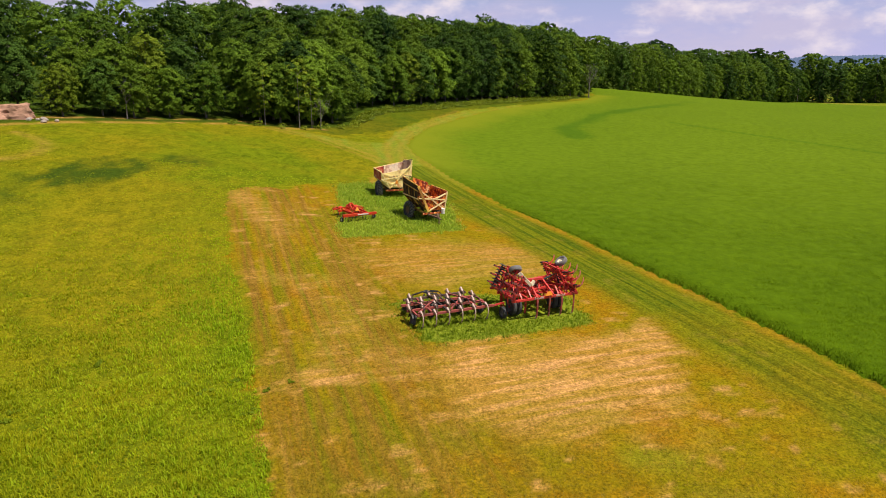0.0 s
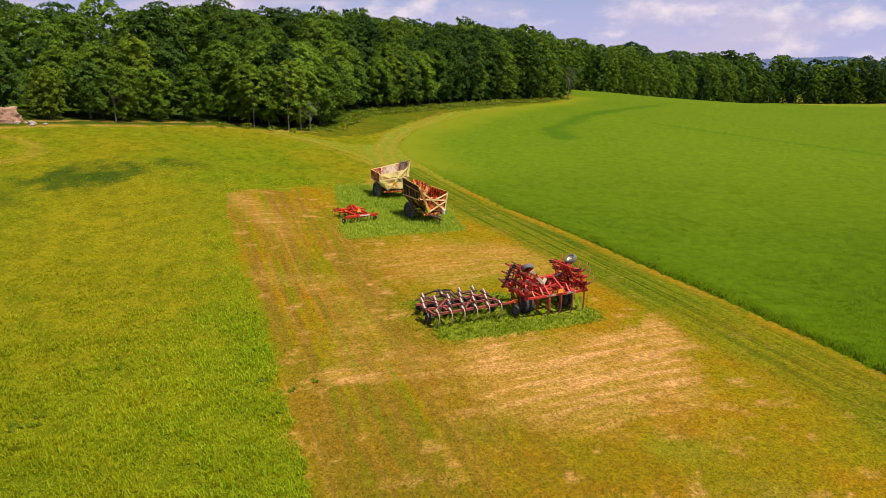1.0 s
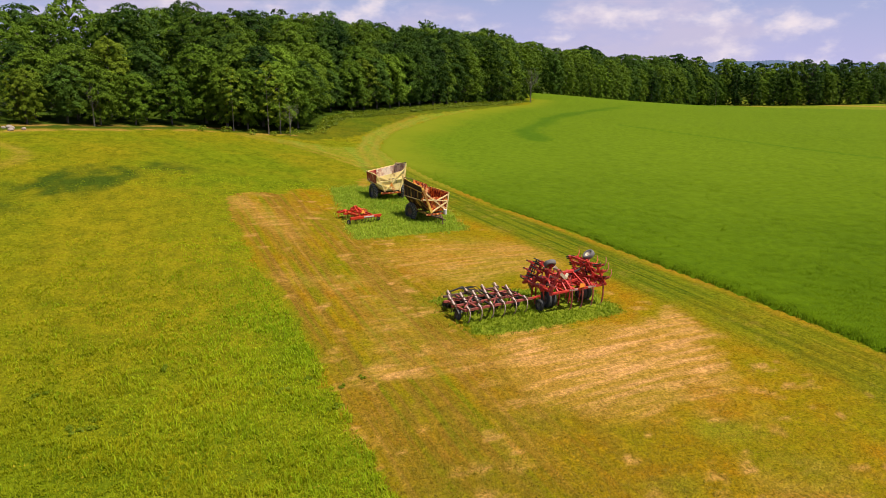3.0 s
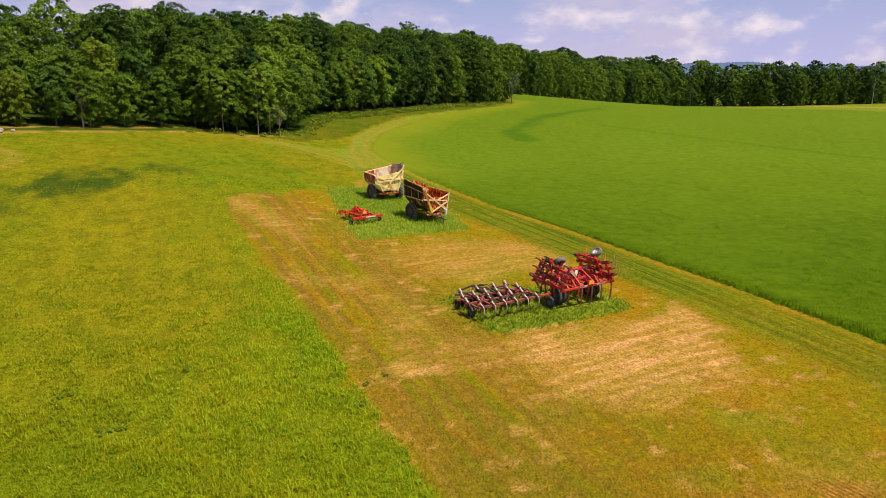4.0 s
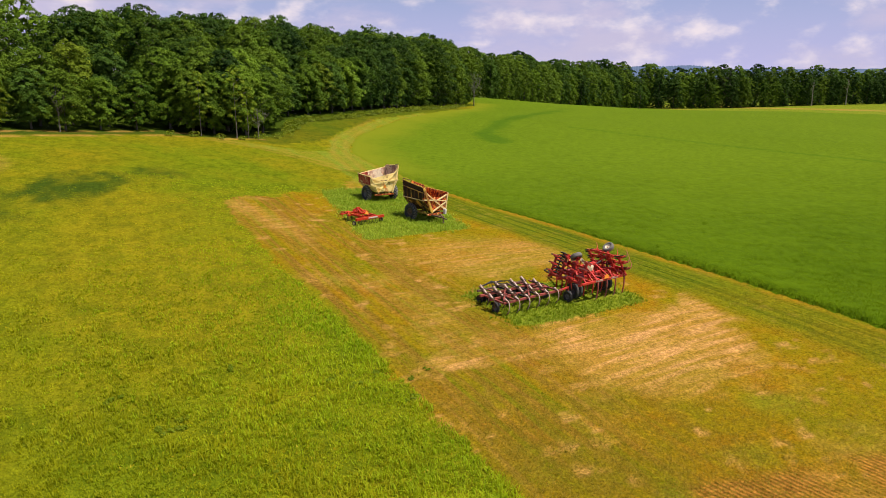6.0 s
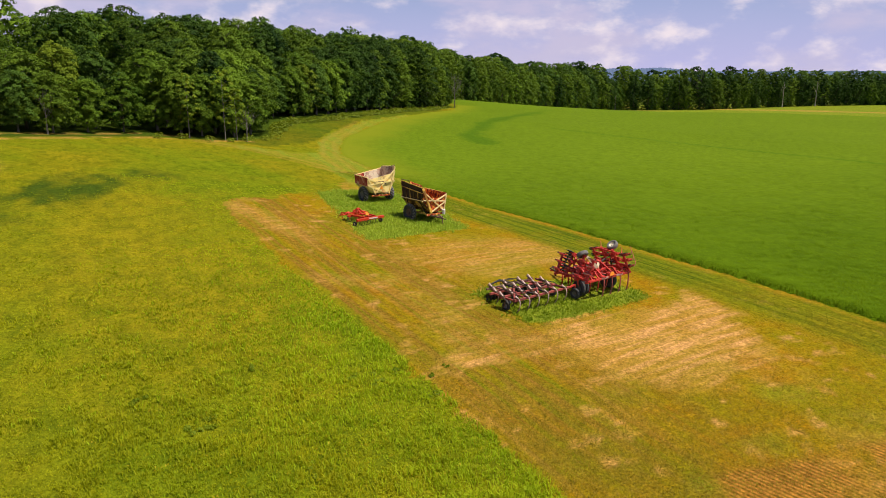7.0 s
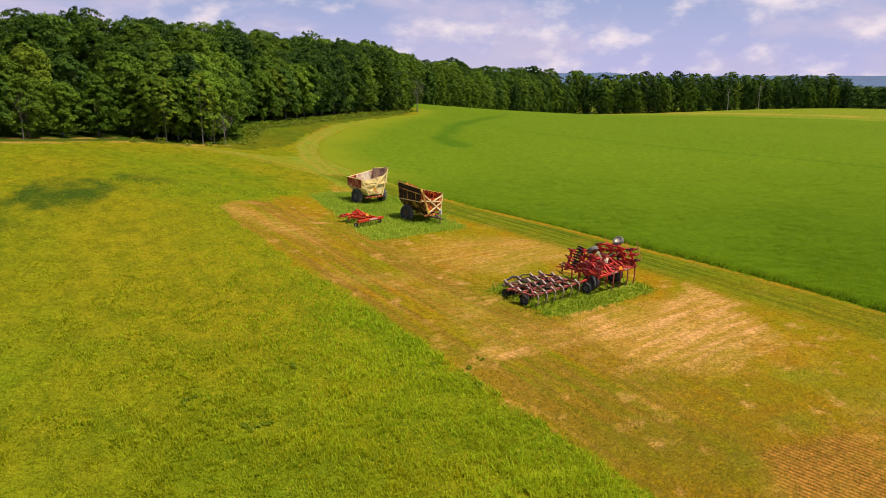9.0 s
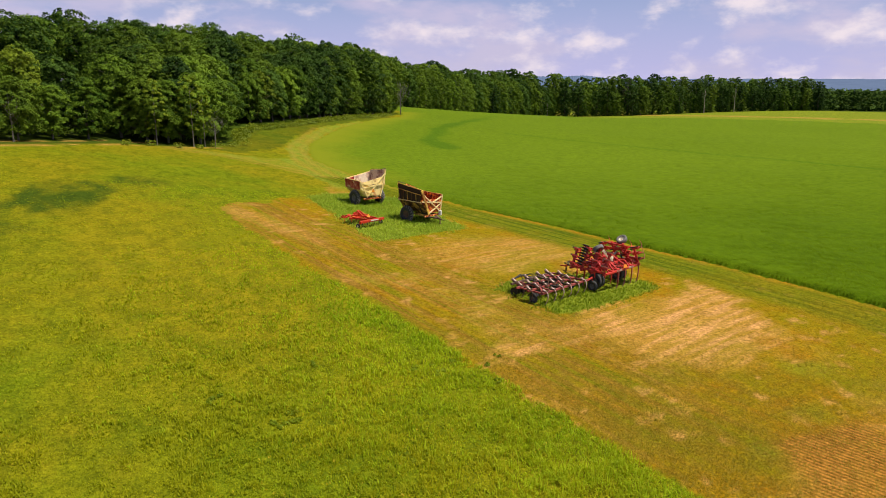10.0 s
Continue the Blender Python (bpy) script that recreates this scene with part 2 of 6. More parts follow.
M_PALE = bark_material("pale_dead_wood", (0.22, 0.18, 0.15), (0.46, 0.40, 0.35))


def blotched_material(name, deep, rust, bright, paint, scale, keep=0.50):
    """Sheet metal gone to rust in big blotches, with some of its paint left."""
    m, nt, b = mat_nodes(name, 0.75, 0, 0.3)
    co = nt.nodes.new("ShaderNodeTexCoord").outputs["Object"]
    big, mid = noise_node(nt, scale, 5, 0.68, co), noise_node(nt, scale * 2.3, 4, 0.6, co, (1, 1, 0.7))
    fine = noise_node(nt, scale * 12, 4, 0.65, co)
    col = ramp_node(nt, mid, [(0.36, deep), (0.50, rust), (0.62, bright)])
    left = ramp_node(nt, big, [(keep, (0, 0, 0)), (keep + 0.045, (1, 1, 1))])
    col = mix_node(nt, left, col, mix_node(nt, fine, paint, bright))
    col = mix_node(nt, 0.5, col, ramp_node(nt, fine, [(0.3, (0.6, 0.6, 0.6)), (0.65, (1.15, 1.15, 1.15))]), "MULTIPLY")
    nt.links.new(col, b.inputs["Base Color"])
    bump_node(nt, b, fine, 0.3, 0.01)
    return m


def hill_material():
    """Distant woods; haze is put into a bluish colour and a faint glow."""
    m, nt, b = mat_nodes("hazy_blue_woods", 1.0, 0, 0.0)
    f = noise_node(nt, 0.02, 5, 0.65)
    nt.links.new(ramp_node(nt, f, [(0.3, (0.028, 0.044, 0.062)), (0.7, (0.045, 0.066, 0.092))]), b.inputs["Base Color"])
    # faint blue glow in place of miles of haze
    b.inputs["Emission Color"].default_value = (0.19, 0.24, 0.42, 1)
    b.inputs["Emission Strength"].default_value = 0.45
    return m


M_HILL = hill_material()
M_RED = paint_material("faded_red_paint", (0.60, 0.034, 0.028), (0.44, 0.050, 0.040), (0.12, 0.030, 0.02), 0.58, 0.40)
M_PINK = paint_material("sun_bleached_red_paint", (0.38, 0.075, 0.060), (0.27, 0.06, 0.05), (0.10, 0.045, 0.03), 0.50, 0.6)
M_ORANGE = paint_material("bright_red_orange_paint", (0.62, 0.040, 0.012), (0.48, 0.035, 0.012), (0.16, 0.04, 0.02), 0.66, 0.45)
M_SHANK = paint_material("bleached_tine_paint", (0.56, 0.42, 0.37), (0.42, 0.26, 0.22), (0.22, 0.09, 0.05), 0.58, 0.6, 9)
M_STEEL = paint_material("rusty_steel", (0.10, 0.060, 0.042), (0.17, 0.095, 0.060), (0.08, 0.035, 0.02), 0.5, 0.6, 9)
M_BLACK = paint_material("black_iron", (0.016, 0.014, 0.014), (0.030, 0.026, 0.024), (0.07, 0.035, 0.02), 0.6, 0.55, 9)
M_YELLOW = paint_material("faded_yellow_paint", (0.95, 0.78, 0.36), (0.93, 0.68, 0.24), (0.34, 0.10, 0.025), 0.545, 0.5, 3.4)
M_OLDYEL = paint_material("worn_yellow_paint", (0.80, 0.52, 0.10), (0.62, 0.34, 0.06), (0.20, 0.06, 0.02), 0.48, 0.6, 4)
M_RUST = blotched_material("rusted_panel", (0.07, 0.010, 0.006), (0.36, 0.045, 0.014), (0.86, 0.280, 0.040), (0.96, 0.78, 0.42), 2.1, 0.555)
M_REDPANEL = blotched_material("rust_red_panel", (0.22, 0.022, 0.018), (0.38, 0.045, 0.030), (0.52, 0.14, 0.09), (0.92, 0.78, 0.48), 1.1, 0.56)
M_GREYIN = blotched_material("weathered_grey_lining", (0.20, 0.085, 0.06), (0.34, 0.22, 0.18), (0.46, 0.36, 0.31), (0.60, 0.46, 0.36), 1.3)
M_PALEIN = blotched_material("pale_worn_lining", (0.42, 0.20, 0.14), (0.66, 0.46, 0.34), (0.84, 0.68, 0.48), (0.95, 0.86, 0.70), 0.9)
M_DARKP = paint_material("dark_brown_panel", (0.018, 0.011, 0.009), (0.050, 0.022, 0.012), (0.30, 0.15, 0.04), 0.58, 0.75, 5)
M_TYRE = paint_material("weathered_rubber", (0.026, 0.025, 0.025), (0.070, 0.067, 0.066), (0.10, 0.085, 0.07), 0.62, 0.85, 6)
M_LUG = paint_material("worn_tread", (0.13, 0.12, 0.115), (0.20, 0.185, 0.175), (0.10, 0.085, 0.07), 0.62, 0.85, 6)
M_GREYTYRE = paint_material("grey_bleached_rubber", (0.17, 0.155, 0.15), (0.13, 0.12, 0.115), (0.20, 0.17, 0.14), 0.60, 0.85, 6)
M_CREAM = paint_material("cream_paint", (0.72, 0.63, 0.46), (0.60, 0.50, 0.36), (0.28, 0.12, 0.05), 0.64, 0.5, 6)
M_WHITE = paint_material("white_plastic", (0.74, 0.70, 0.66), (0.64, 0.60, 0.56), (0.40, 0.30, 0.24), 0.66, 0.5, 6)
M_SIGN = paint_material("orange_sign", (0.85, 0.30, 0.03), (0.78, 0.26, 0.03), (0.6, 0.2, 0.03), 0.8, 0.5, 6)
M_EARTH = paint_material("bare_earth", (0.34, 0.17, 0.115), (0.46, 0.27, 0.19), (0.20, 0.11, 0.07), 0.5, 0.95, 1.2)
M_STONE = paint_material("field_stone", (0.34, 0.27, 0.23), (0.26, 0.21, 0.18), (0.40, 0.34, 0.30), 0.5, 0.9, 2)
M_CREAMY = paint_material("cream_yellow_paint", (0.88, 0.72, 0.40), (0.74, 0.50, 0.20), (0.34, 0.11, 0.03), 0.58, 0.55, 5)
M_DARKYEL = paint_material("dark_panel_yellow_patches", (0.050, 0.026, 0.012), (0.12, 0.055, 0.015), (0.66, 0.40, 0.09), 0.49, 0.7, 5)

# ---- the lie of the land ----
SWELLS = [  # x, y, width, height of each gentle rise or hollow
    (-45, 85, 35, 4.63), (-20, 30, 30, -2.05), (-20, 65, 25, -0.38), (8, 35, 25, 1.92), (0, 60, 25, -1.12),
    (-25, 105, 30, -3.60), (20, 120, 40, -1.22), (-5, 135, 35, 1.67), (35, 190, 45, -0.96), (100, 320, 80, 6.25),
    (135, 360, 60, -3.45), (220, 420, 90, -4.86), (360, 350, 120, 4.11), (200, 180, 90, -0.53), (125, 282, 50, -3.6), (225, 315, 60, -1.5)]


def height(x, y):
    """Height of the bare ground."""
    x, y = np.asarray(x, float), np.asarray(y, float)
    u, v, w = np.tanh(x / 150), np.tanh(y / 140), np.tanh(x / 40)
    s, r = np.tanh(np.maximum(y, -60) / 60), np.clip(x + y - 200, 0, 700) / 300
    z = -3.035 + 8.617 * v + 0.625 * u * v - 2.678 * w - 0.455 * w * v + 1.768 * s - 1.451 * s * u - 7.578 * r
    for a, b, width, h in SWELLS:
        z = z + h * np.exp(-((x - a) ** 2 + (y - b) ** 2) / (2 * width * width))
    return z


def grid_noise(x, y, scale, seed):
    """Smooth value noise, 0 to 1, on arrays."""
    rng = np.random.RandomState(seed)
    table = rng.rand(256, 256)
    fx, fy = np.asarray(x) * scale, np.asarray(y) * scale
    ix, iy = np.floor(fx).astype(int), np.floor(fy).astype(int)
    tx, ty = fx - ix, fy - iy
    tx, ty = tx * tx * (3 - 2 * tx), ty * ty * (3 - 2 * ty)
    g = lambda i, j: table[i % 256, j % 256]
    return (g(ix, iy) * (1 - tx) + g(ix + 1, iy) * tx) * (1 - ty) + (g(ix, iy + 1) * (1 - tx) + g(ix + 1, iy + 1) * tx) * ty


def cloud_noise(x, y, scale, seed):
    return sum(grid_noise(x, y, scale * 2 ** k, seed + k) * 0.5 ** k for k in range(4)) / 1.875


def step(x, a, b):
    t = np.clip((x - a) / (b - a), 0, 1)
    return t * t * (3 - 2 * t)


CROP_EDGE = [(60, -60), (29, 15), (22, 32.6), (18.1, 42.2), (15, 49.1), (11.4, 58.4), (7, 67), (2.2, 78.4), (-1.9, 90),
             (-3.6, 97), (-2.6, 106), (-0.4, 116), (9.2, 138.5), (20, 160), (33, 186), (42, 201), (50, 225)]
CROP = CROP_EDGE + [(62, 288), (108, 321), (135, 358), (217, 421)] + [(205, 300), (192, 228), (215, 186), (262, 100), (420, -60)]
CROP_EAST = CROP[-6:]
WOOD_EDGE = [(-78, 52), (-60, 66), (-47, 79), (-42.5, 85), (-35.6, 91.5), (-27.7, 100), (-21.4, 101.8), (-16.4, 104.6),
             (-12.8, 110), (-12.2, 118), (-11.5, 129), (-1.4, 141), (18, 173), (39, 208), (46, 216)]
FAR_EDGE = [(46, 218), (58, 288), (106, 325), (134, 363), (217, 428), (268, 402), (330, 388), (372, 372), (384, 364)]


def inside(x, y, poly):
    x, y = np.asarray(x, float), np.asarray(y, float)
    res = np.zeros(x.shape, bool)
    for (x0, y0), (x1, y1) in zip(poly, poly[1:] + poly[:1]):
        if y0 != y1:
            res ^= ((y0 > y) != (y1 > y)) & (x < (x1 - x0) * (y - y0) / (y1 - y0) + x0)
    return res


def away(x, y, line):
    """Distance to a line of points."""
    x, y = np.asarray(x, float), np.asarray(y, float)
    best = np.full(x.shape, 1e9)
    for (x0, y0), (x1, y1) in zip(line, line[1:]):
        dx, dy = x1 - x0, y1 - y0
        t = np.clip(((x - x0) * dx + (y - y0) * dy) / (dx * dx + dy * dy), 0, 1)
        best = np.minimum(best, np.hypot(x - x0 - t * dx, y - y0 - t * dy))
    return best


MOWN = [(1.5, -2), (-5, 20), (-6.8, 25.9), (-9.3, 34.4), (-13.5, 47), (-18.4, 63.6), (-13.4, 68.2), (-9.2, 71), (-6.7, 73.4),
        (-5.2, 80), (-8.2, 87), (-15, 95.5), (-21.5, 99.5), (-15, 98.6), (-10, 96), (-6.5, 97), (-5.5, 108), (-3, 118),
        (6.5, 140), (20, 163)] + CROP_EDGE[13::-1]
BARE = [(-0.3, 35.2), (3.4, 37.5), (8.0, 38.9), (12.6, 39.8), (13.4, 37.4), (12.2, 31.2), (9.3, 27.9), (5.8, 26.8), (0.2, 27.5), (-0.8, 31)]
LUSH_FAR = [(-7.2, 53.6), (2.3, 57.9), (0.6, 71), (-3, 74), (-9.3, 70.8)]
LUSH_NEAR = [(-2.7, 41.2), (-0.8, 36.2), (2.5, 36.9), (8.7, 39.2), (8.1, 43.2), (2, 43.0), (-1, 42.6)]


def cover(x, y):
    """What grows where, and where ground is darkened for shade: two sets of four masks, 0 to 1."""
    wob = (cloud_noise(x, y, 0.9, 11) - 0.5) * 0.9
    xw, yw = x + wob, y + (cloud_noise(x, y, 0.9, 21) - 0.5) * 0.9
    crop_d = away(x, y, CROP_EDGE)
    near = (x > -70) & (x < 60) & (y < 190)
    xw, yw = xw + (cloud_noise(x, y, 0.2, 15) - 0.5) * 1.6, yw + (cloud_noise(x, y, 0.3, 25) - 0.5) * 4.0 * step(y, 52, 60)
    mown = (inside(xw, yw, MOWN) & near).astype(float)
    # cut rows run along the edge of the meadow
    row = (x + 0.305 * y) * 0.956 - 1.05
    left = step(row, -0.5, 0.2) * (1 - step(row, 5.5, 12.0)) * step(y, 16, 30)
    n1, n2 = cloud_noise(x, y, 0.18, 31), cloud_noise(x, y, 0.5, 41)
    # bare ground before the cultivators, raked across
    rim = away(x, y, BARE + BARE[:1]) * np.where(inside(x, y, BARE), 1, -1)
    bare = step(rim + (n2 - 0.5) * 4.5 + (cloud_noise(x, y, 1.4, 47) - 0.5) * 1.5, -0.6, 2.6) * (1 - 0.55 * step(31.5 - y + 0.15 * x, 0, 5))
    dry = bare * 0.95
    ex = np.hypot((x + 4.9) / 2.2, (y - 32.3) / 1.0)
    dry = np.maximum(dry, (1 - step(ex + (n2 - 0.5), 0.4, 1.1)) * 0.8)
    ex = np.hypot((x - 1.5 - 0.3 * (y - 50)) / 6.5, (y - 50) / 5.0)
    dry = np.maximum(dry, (1 - step(ex + (n1 - 0.5) * 1.2, 0.4, 1.2)) * 0.42 * mown)
    ex = np.hypot((x + 15.0 + 0.5 * (y - 60)) / 2.0, (y - 60) / 8)
    dry = np.maximum(dry, (1 - step(ex + (n2 - 0.5) * 0.8, 0.4, 1.1)) * 0.40 * mown)
    dry = np.maximum(dry, mown * step(n1, 0.54, 0.74) * 0.30)
    dry = np.maximum(dry, mown * step(cloud_noise(x, y, 1.1, 145), 0.66, 0.72) * 0.55)
    lush = np.zeros_like(x)
    lw = (cloud_noise(x, y, 0.6, 61) - 0.5) * 1.6
    for p in (LUSH_FAR, LUSH_NEAR):
        lush = np.maximum(lush, inside(x + lw, y + lw * 0.7, p) * (0.95 if p is LUSH_FAR else 0.91))
    turf = mown * step(y, 71, 80) * (0.62 + 0.35 * step(grid_noise(x * 1.3 + y * 0.25, y * 0.10, 1.0, 66), 0.3, 0.7))
    lush = np.maximum(lush, turf)
    dry = dry * (1 - 0.7 * step(y, 71, 80))
    # green clumps left among the stubble
    for cx, cy, rx, ry in ((4.7, 22.8, 1.5, 0.8), (9.1, 26.4, 2.4, 0.9), (0.3, 20.8, 0.8, 0.6)):
        ex = np.hypot((x - cx) / rx, (y - cy) / ry) + (n2 - 0.5) * 1.4
        lush = np.maximum(lush, 0.34 * mown * (1 - step(ex, 0.2, 1.3)))
    # grassy headland beside the crop, with wheel lines
    lane = mown * (1 - step(crop_d, 4.8, 7.2)) * (y < 84)
    olive = lane * (0.70 + 0.30 * step(cloud_noise(x, y, 0.25, 72), 0.35, 0.6)) * step(crop_d, 0.5, 1.4)
    dry = dry * (1 - lane * 0.8)
    dry = np.maximum(dry, mown * (1 - step(crop_d, 0.3, 1.2)) * 0.08)
    ang = away(x, y, [(-5.6, 84), (-8.5, 88), (-15, 95.5), (-21.5, 99)])
    tracks = np.exp(-((ang - 0.7) / 0.35) ** 2) + np.exp(-((away(x, y, [(-4.2, 84), (-5.2, 96), (-3.8, 110), (5.5, 138)]) - 0.8) / 0.4) ** 2)
    tracks = tracks + np.exp(-((np.hypot(x + 46, (y - 69) * 1.3) - 9.0) / 0.8) ** 2) * (x > -43)
    dry = np.maximum(dry, np.clip(tracks, 0, 1) * 0.22)
    # worked soil near the southern end, its rows slanting across the cut
    edge = np.minimum(np.minimum(22.7 - y - 0.12 * x, (x - 0.45 * y + 9.1) * 0.9), 15 - x)
    soil = step(edge + (n2 - 0.5) * 2.4 + (n1 - 0.5) * 2.0, 0.0, 1.1) * (0.58 + 0.5 * step(n2, 0.35, 0.65))
    meadow = (~inside(x, y, MOWN)) & near
    # ragged dark oval in the meadow: a cloud's shadow put into the ground colour
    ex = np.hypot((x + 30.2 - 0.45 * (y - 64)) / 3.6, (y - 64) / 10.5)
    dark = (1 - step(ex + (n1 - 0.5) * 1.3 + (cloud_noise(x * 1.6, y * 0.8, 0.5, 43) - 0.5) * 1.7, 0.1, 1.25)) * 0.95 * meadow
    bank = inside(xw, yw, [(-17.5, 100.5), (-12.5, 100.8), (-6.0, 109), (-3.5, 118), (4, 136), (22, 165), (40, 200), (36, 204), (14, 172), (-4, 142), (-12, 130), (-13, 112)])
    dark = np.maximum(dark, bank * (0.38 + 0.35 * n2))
    # the trees' shade along the wood's foot, put into the ground colour
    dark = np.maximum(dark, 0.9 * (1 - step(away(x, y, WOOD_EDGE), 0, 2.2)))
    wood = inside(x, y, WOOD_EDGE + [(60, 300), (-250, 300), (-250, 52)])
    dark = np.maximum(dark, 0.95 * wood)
    litter = np.exp(-((away(x, y, WOOD_EDGE) - 1.6) / 0.7) ** 2) * (y < 104) * step(n2, 0.35, 0.6)
    dry = np.maximum(dry, litter * 0.6)
    # strips of stubble past the crop
    far = (x > 120) & (y > -60) & (x + y > 280) & ~inside(x, y, CROP)
    bd = away(x, y, CROP_EAST)
    band = np.clip(step(bd, 10, 12) - step(bd, 15, 17) + step(bd, 52, 55) - step(bd, 62, 66), 0, 1)
    dry = np.where(far & (bd < 160), band * 0.62 * step(x, 215, 250), dry)
    lush = np.where(far & (bd < 160), 0.75, lush)
    dark = np.where((np.hypot(x, y) > 560) | (far & (bd >= 160)), 0.9, dark)
    dry = dry * (1 - 0.9 * (lush > 0.9) * (y < 75))
    return (mown, np.clip(dry, 0, 1), np.clip(lush, 0, 1), np.clip(left * mown, 0, 1)), (np.clip(soil, 0, 1), np.clip(olive, 0, 1), np.clip(dark, 0, 1), np.ones_like(x))


def spaced(stops):
    out = []
    for a, b, d in stops:
        out += list(np.arange(a, b, d))
    return np.array(out + [stops[-1][1]])


def sheet(name, xs, ys, lift, material, masked=False, keep=None):
    gx, gy = np.meshgrid(xs, ys)
    z = height(gx, gy) + lift
    nx, ny = len(xs), len(ys)
    v = np.stack([gx, gy, z], -1).reshape(-1, 3)
    i = np.arange(nx * ny).reshape(ny, nx)
    q = np.stack([i[:-1, :-1], i[:-1, 1:], i[1:, 1:], i[1:, :-1]], -1).reshape(-1, 4)
    if keep is not None:
        q = q[keep(v[q].mean(1))]
    me = bpy.data.meshes.new(name)
    me.from_pydata(v.tolist(), [], q.tolist())
    me.polygons.foreach_set("use_smooth", [True] * len(me.polygons))
    me.materials.append(material)
    if masked:
        for key, four in zip(("cover_a", "cover_b"), cover(gx.ravel(), gy.ravel())):
            at = me.attributes.new(key, "FLOAT_COLOR", "POINT")
            at.data.foreach_set("color", np.stack(four, -1).astype(np.float32).ravel())
    return new(name, me)


XS = spaced([(-4800, -800, 400), (-800, -200, 60), (-200, -46, 7), (-46, 26, 0.3), (26, 100, 3), (100, 420, 10), (420, 900, 60), (900, 4800, 390)])
YS = spaced([(-4800, -800, 400), (-800, -100, 70), (-100, 8, 6), (8, 104, 0.3), (104, 220, 2), (220, 500, 10), (500, 900, 50), (900, 4800, 390)])
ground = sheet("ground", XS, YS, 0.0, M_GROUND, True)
tagged(ground, "gently sloping farmland of meadow and mown grass", "ground", kind="structure")

# ---- the green crop ----
def crop_material():
    m, nt, b = mat_nodes("crop_top", 1.0, 0, 0.015)
    co = nt.nodes.new("ShaderNodeTexCoord").outputs["Object"]
    fine = noise_node(nt, 4.5, 6, 0.72, co)
    rows = noise_node(nt, 0.8, 4, 0.6, co, (0.3, 1.6, 1))
    big = noise_node(nt, 0.03, 4, 0.55, co)
    mid = noise_node(nt, 1.3, 4, 0.65, co)
    grain = noise_node(nt, 13.0, 3, 0.6, co)
    col = mix_node(nt, ramp_node(nt, fine, [(0.36, (0, 0, 0)), (0.64, (1, 1, 1))]), (0.026, 0.062, 0.0012), (0.074, 0.130, 0.0026))
    col = mix_node(nt, ramp_node(nt, big, [(0.3, (0, 0, 0)), (0.7, (1, 1, 1))]), col, (0.080, 0.132, 0.0030))
    col = mix_node(nt, 0.12, col, ramp_node(nt, rows, [(0.35, (0.5412, 0.5773, 0.5051)), (0.6, (1.1, 1.08, 1))]), "MULTIPLY")
    sep = nt.nodes.new("ShaderNodeSeparateXYZ")
    nt.links.new(co, sep.inputs[0])
    # crop lightened northwards: distance and haze put into its colour
    far_tint = nt.nodes.new("ShaderNodeMapRange")
    far_tint.inputs["From Min"].default_value, far_tint.inputs["From Max"].default_value = 30, 92
    nt.links.new(sep.outputs["Y"], far_tint.inputs["Value"])
    col = mix_node(nt, math_node(nt, "MULTIPLY", far_tint.outputs[0], 0.66), col, (0.124, 0.180, 0.0098))
    col = mix_node(nt, 0.7, col, ramp_node(nt, grain, [(0.34, (0.55, 0.6, 0.5)), (0.62, (1.22, 1.18, 1.1))]), "MULTIPLY")
    col = mix_node(nt, 0.8, col, ramp_node(nt, mid, [(0.35, (0.74, 0.77, 0.72)), (0.62, (1.15, 1.13, 1.08))]), "MULTIPLY")
    a = attr_node(nt, "growth")
    col = mix_node(nt, math_node(nt, "MULTIPLY", a[1], 0.85), col, mix_node(nt, fine, (0.140, 0.165, 0.008), (0.190, 0.200, 0.011)))
    col = mix_node(nt, a[0], col, (0.0325, 0.0902, 0.0043))
    nt.links.new(col, b.inputs["Base Color"])
    bump_node(nt, b, fine, 0.6, 0.08)
    return m


def low_rim(x, y, d):
    """The crop thins out to short growth round its northern bend."""
    return 1 - 0.85 * step(y, 72, 92) * (1 - step(d, 4, 30))


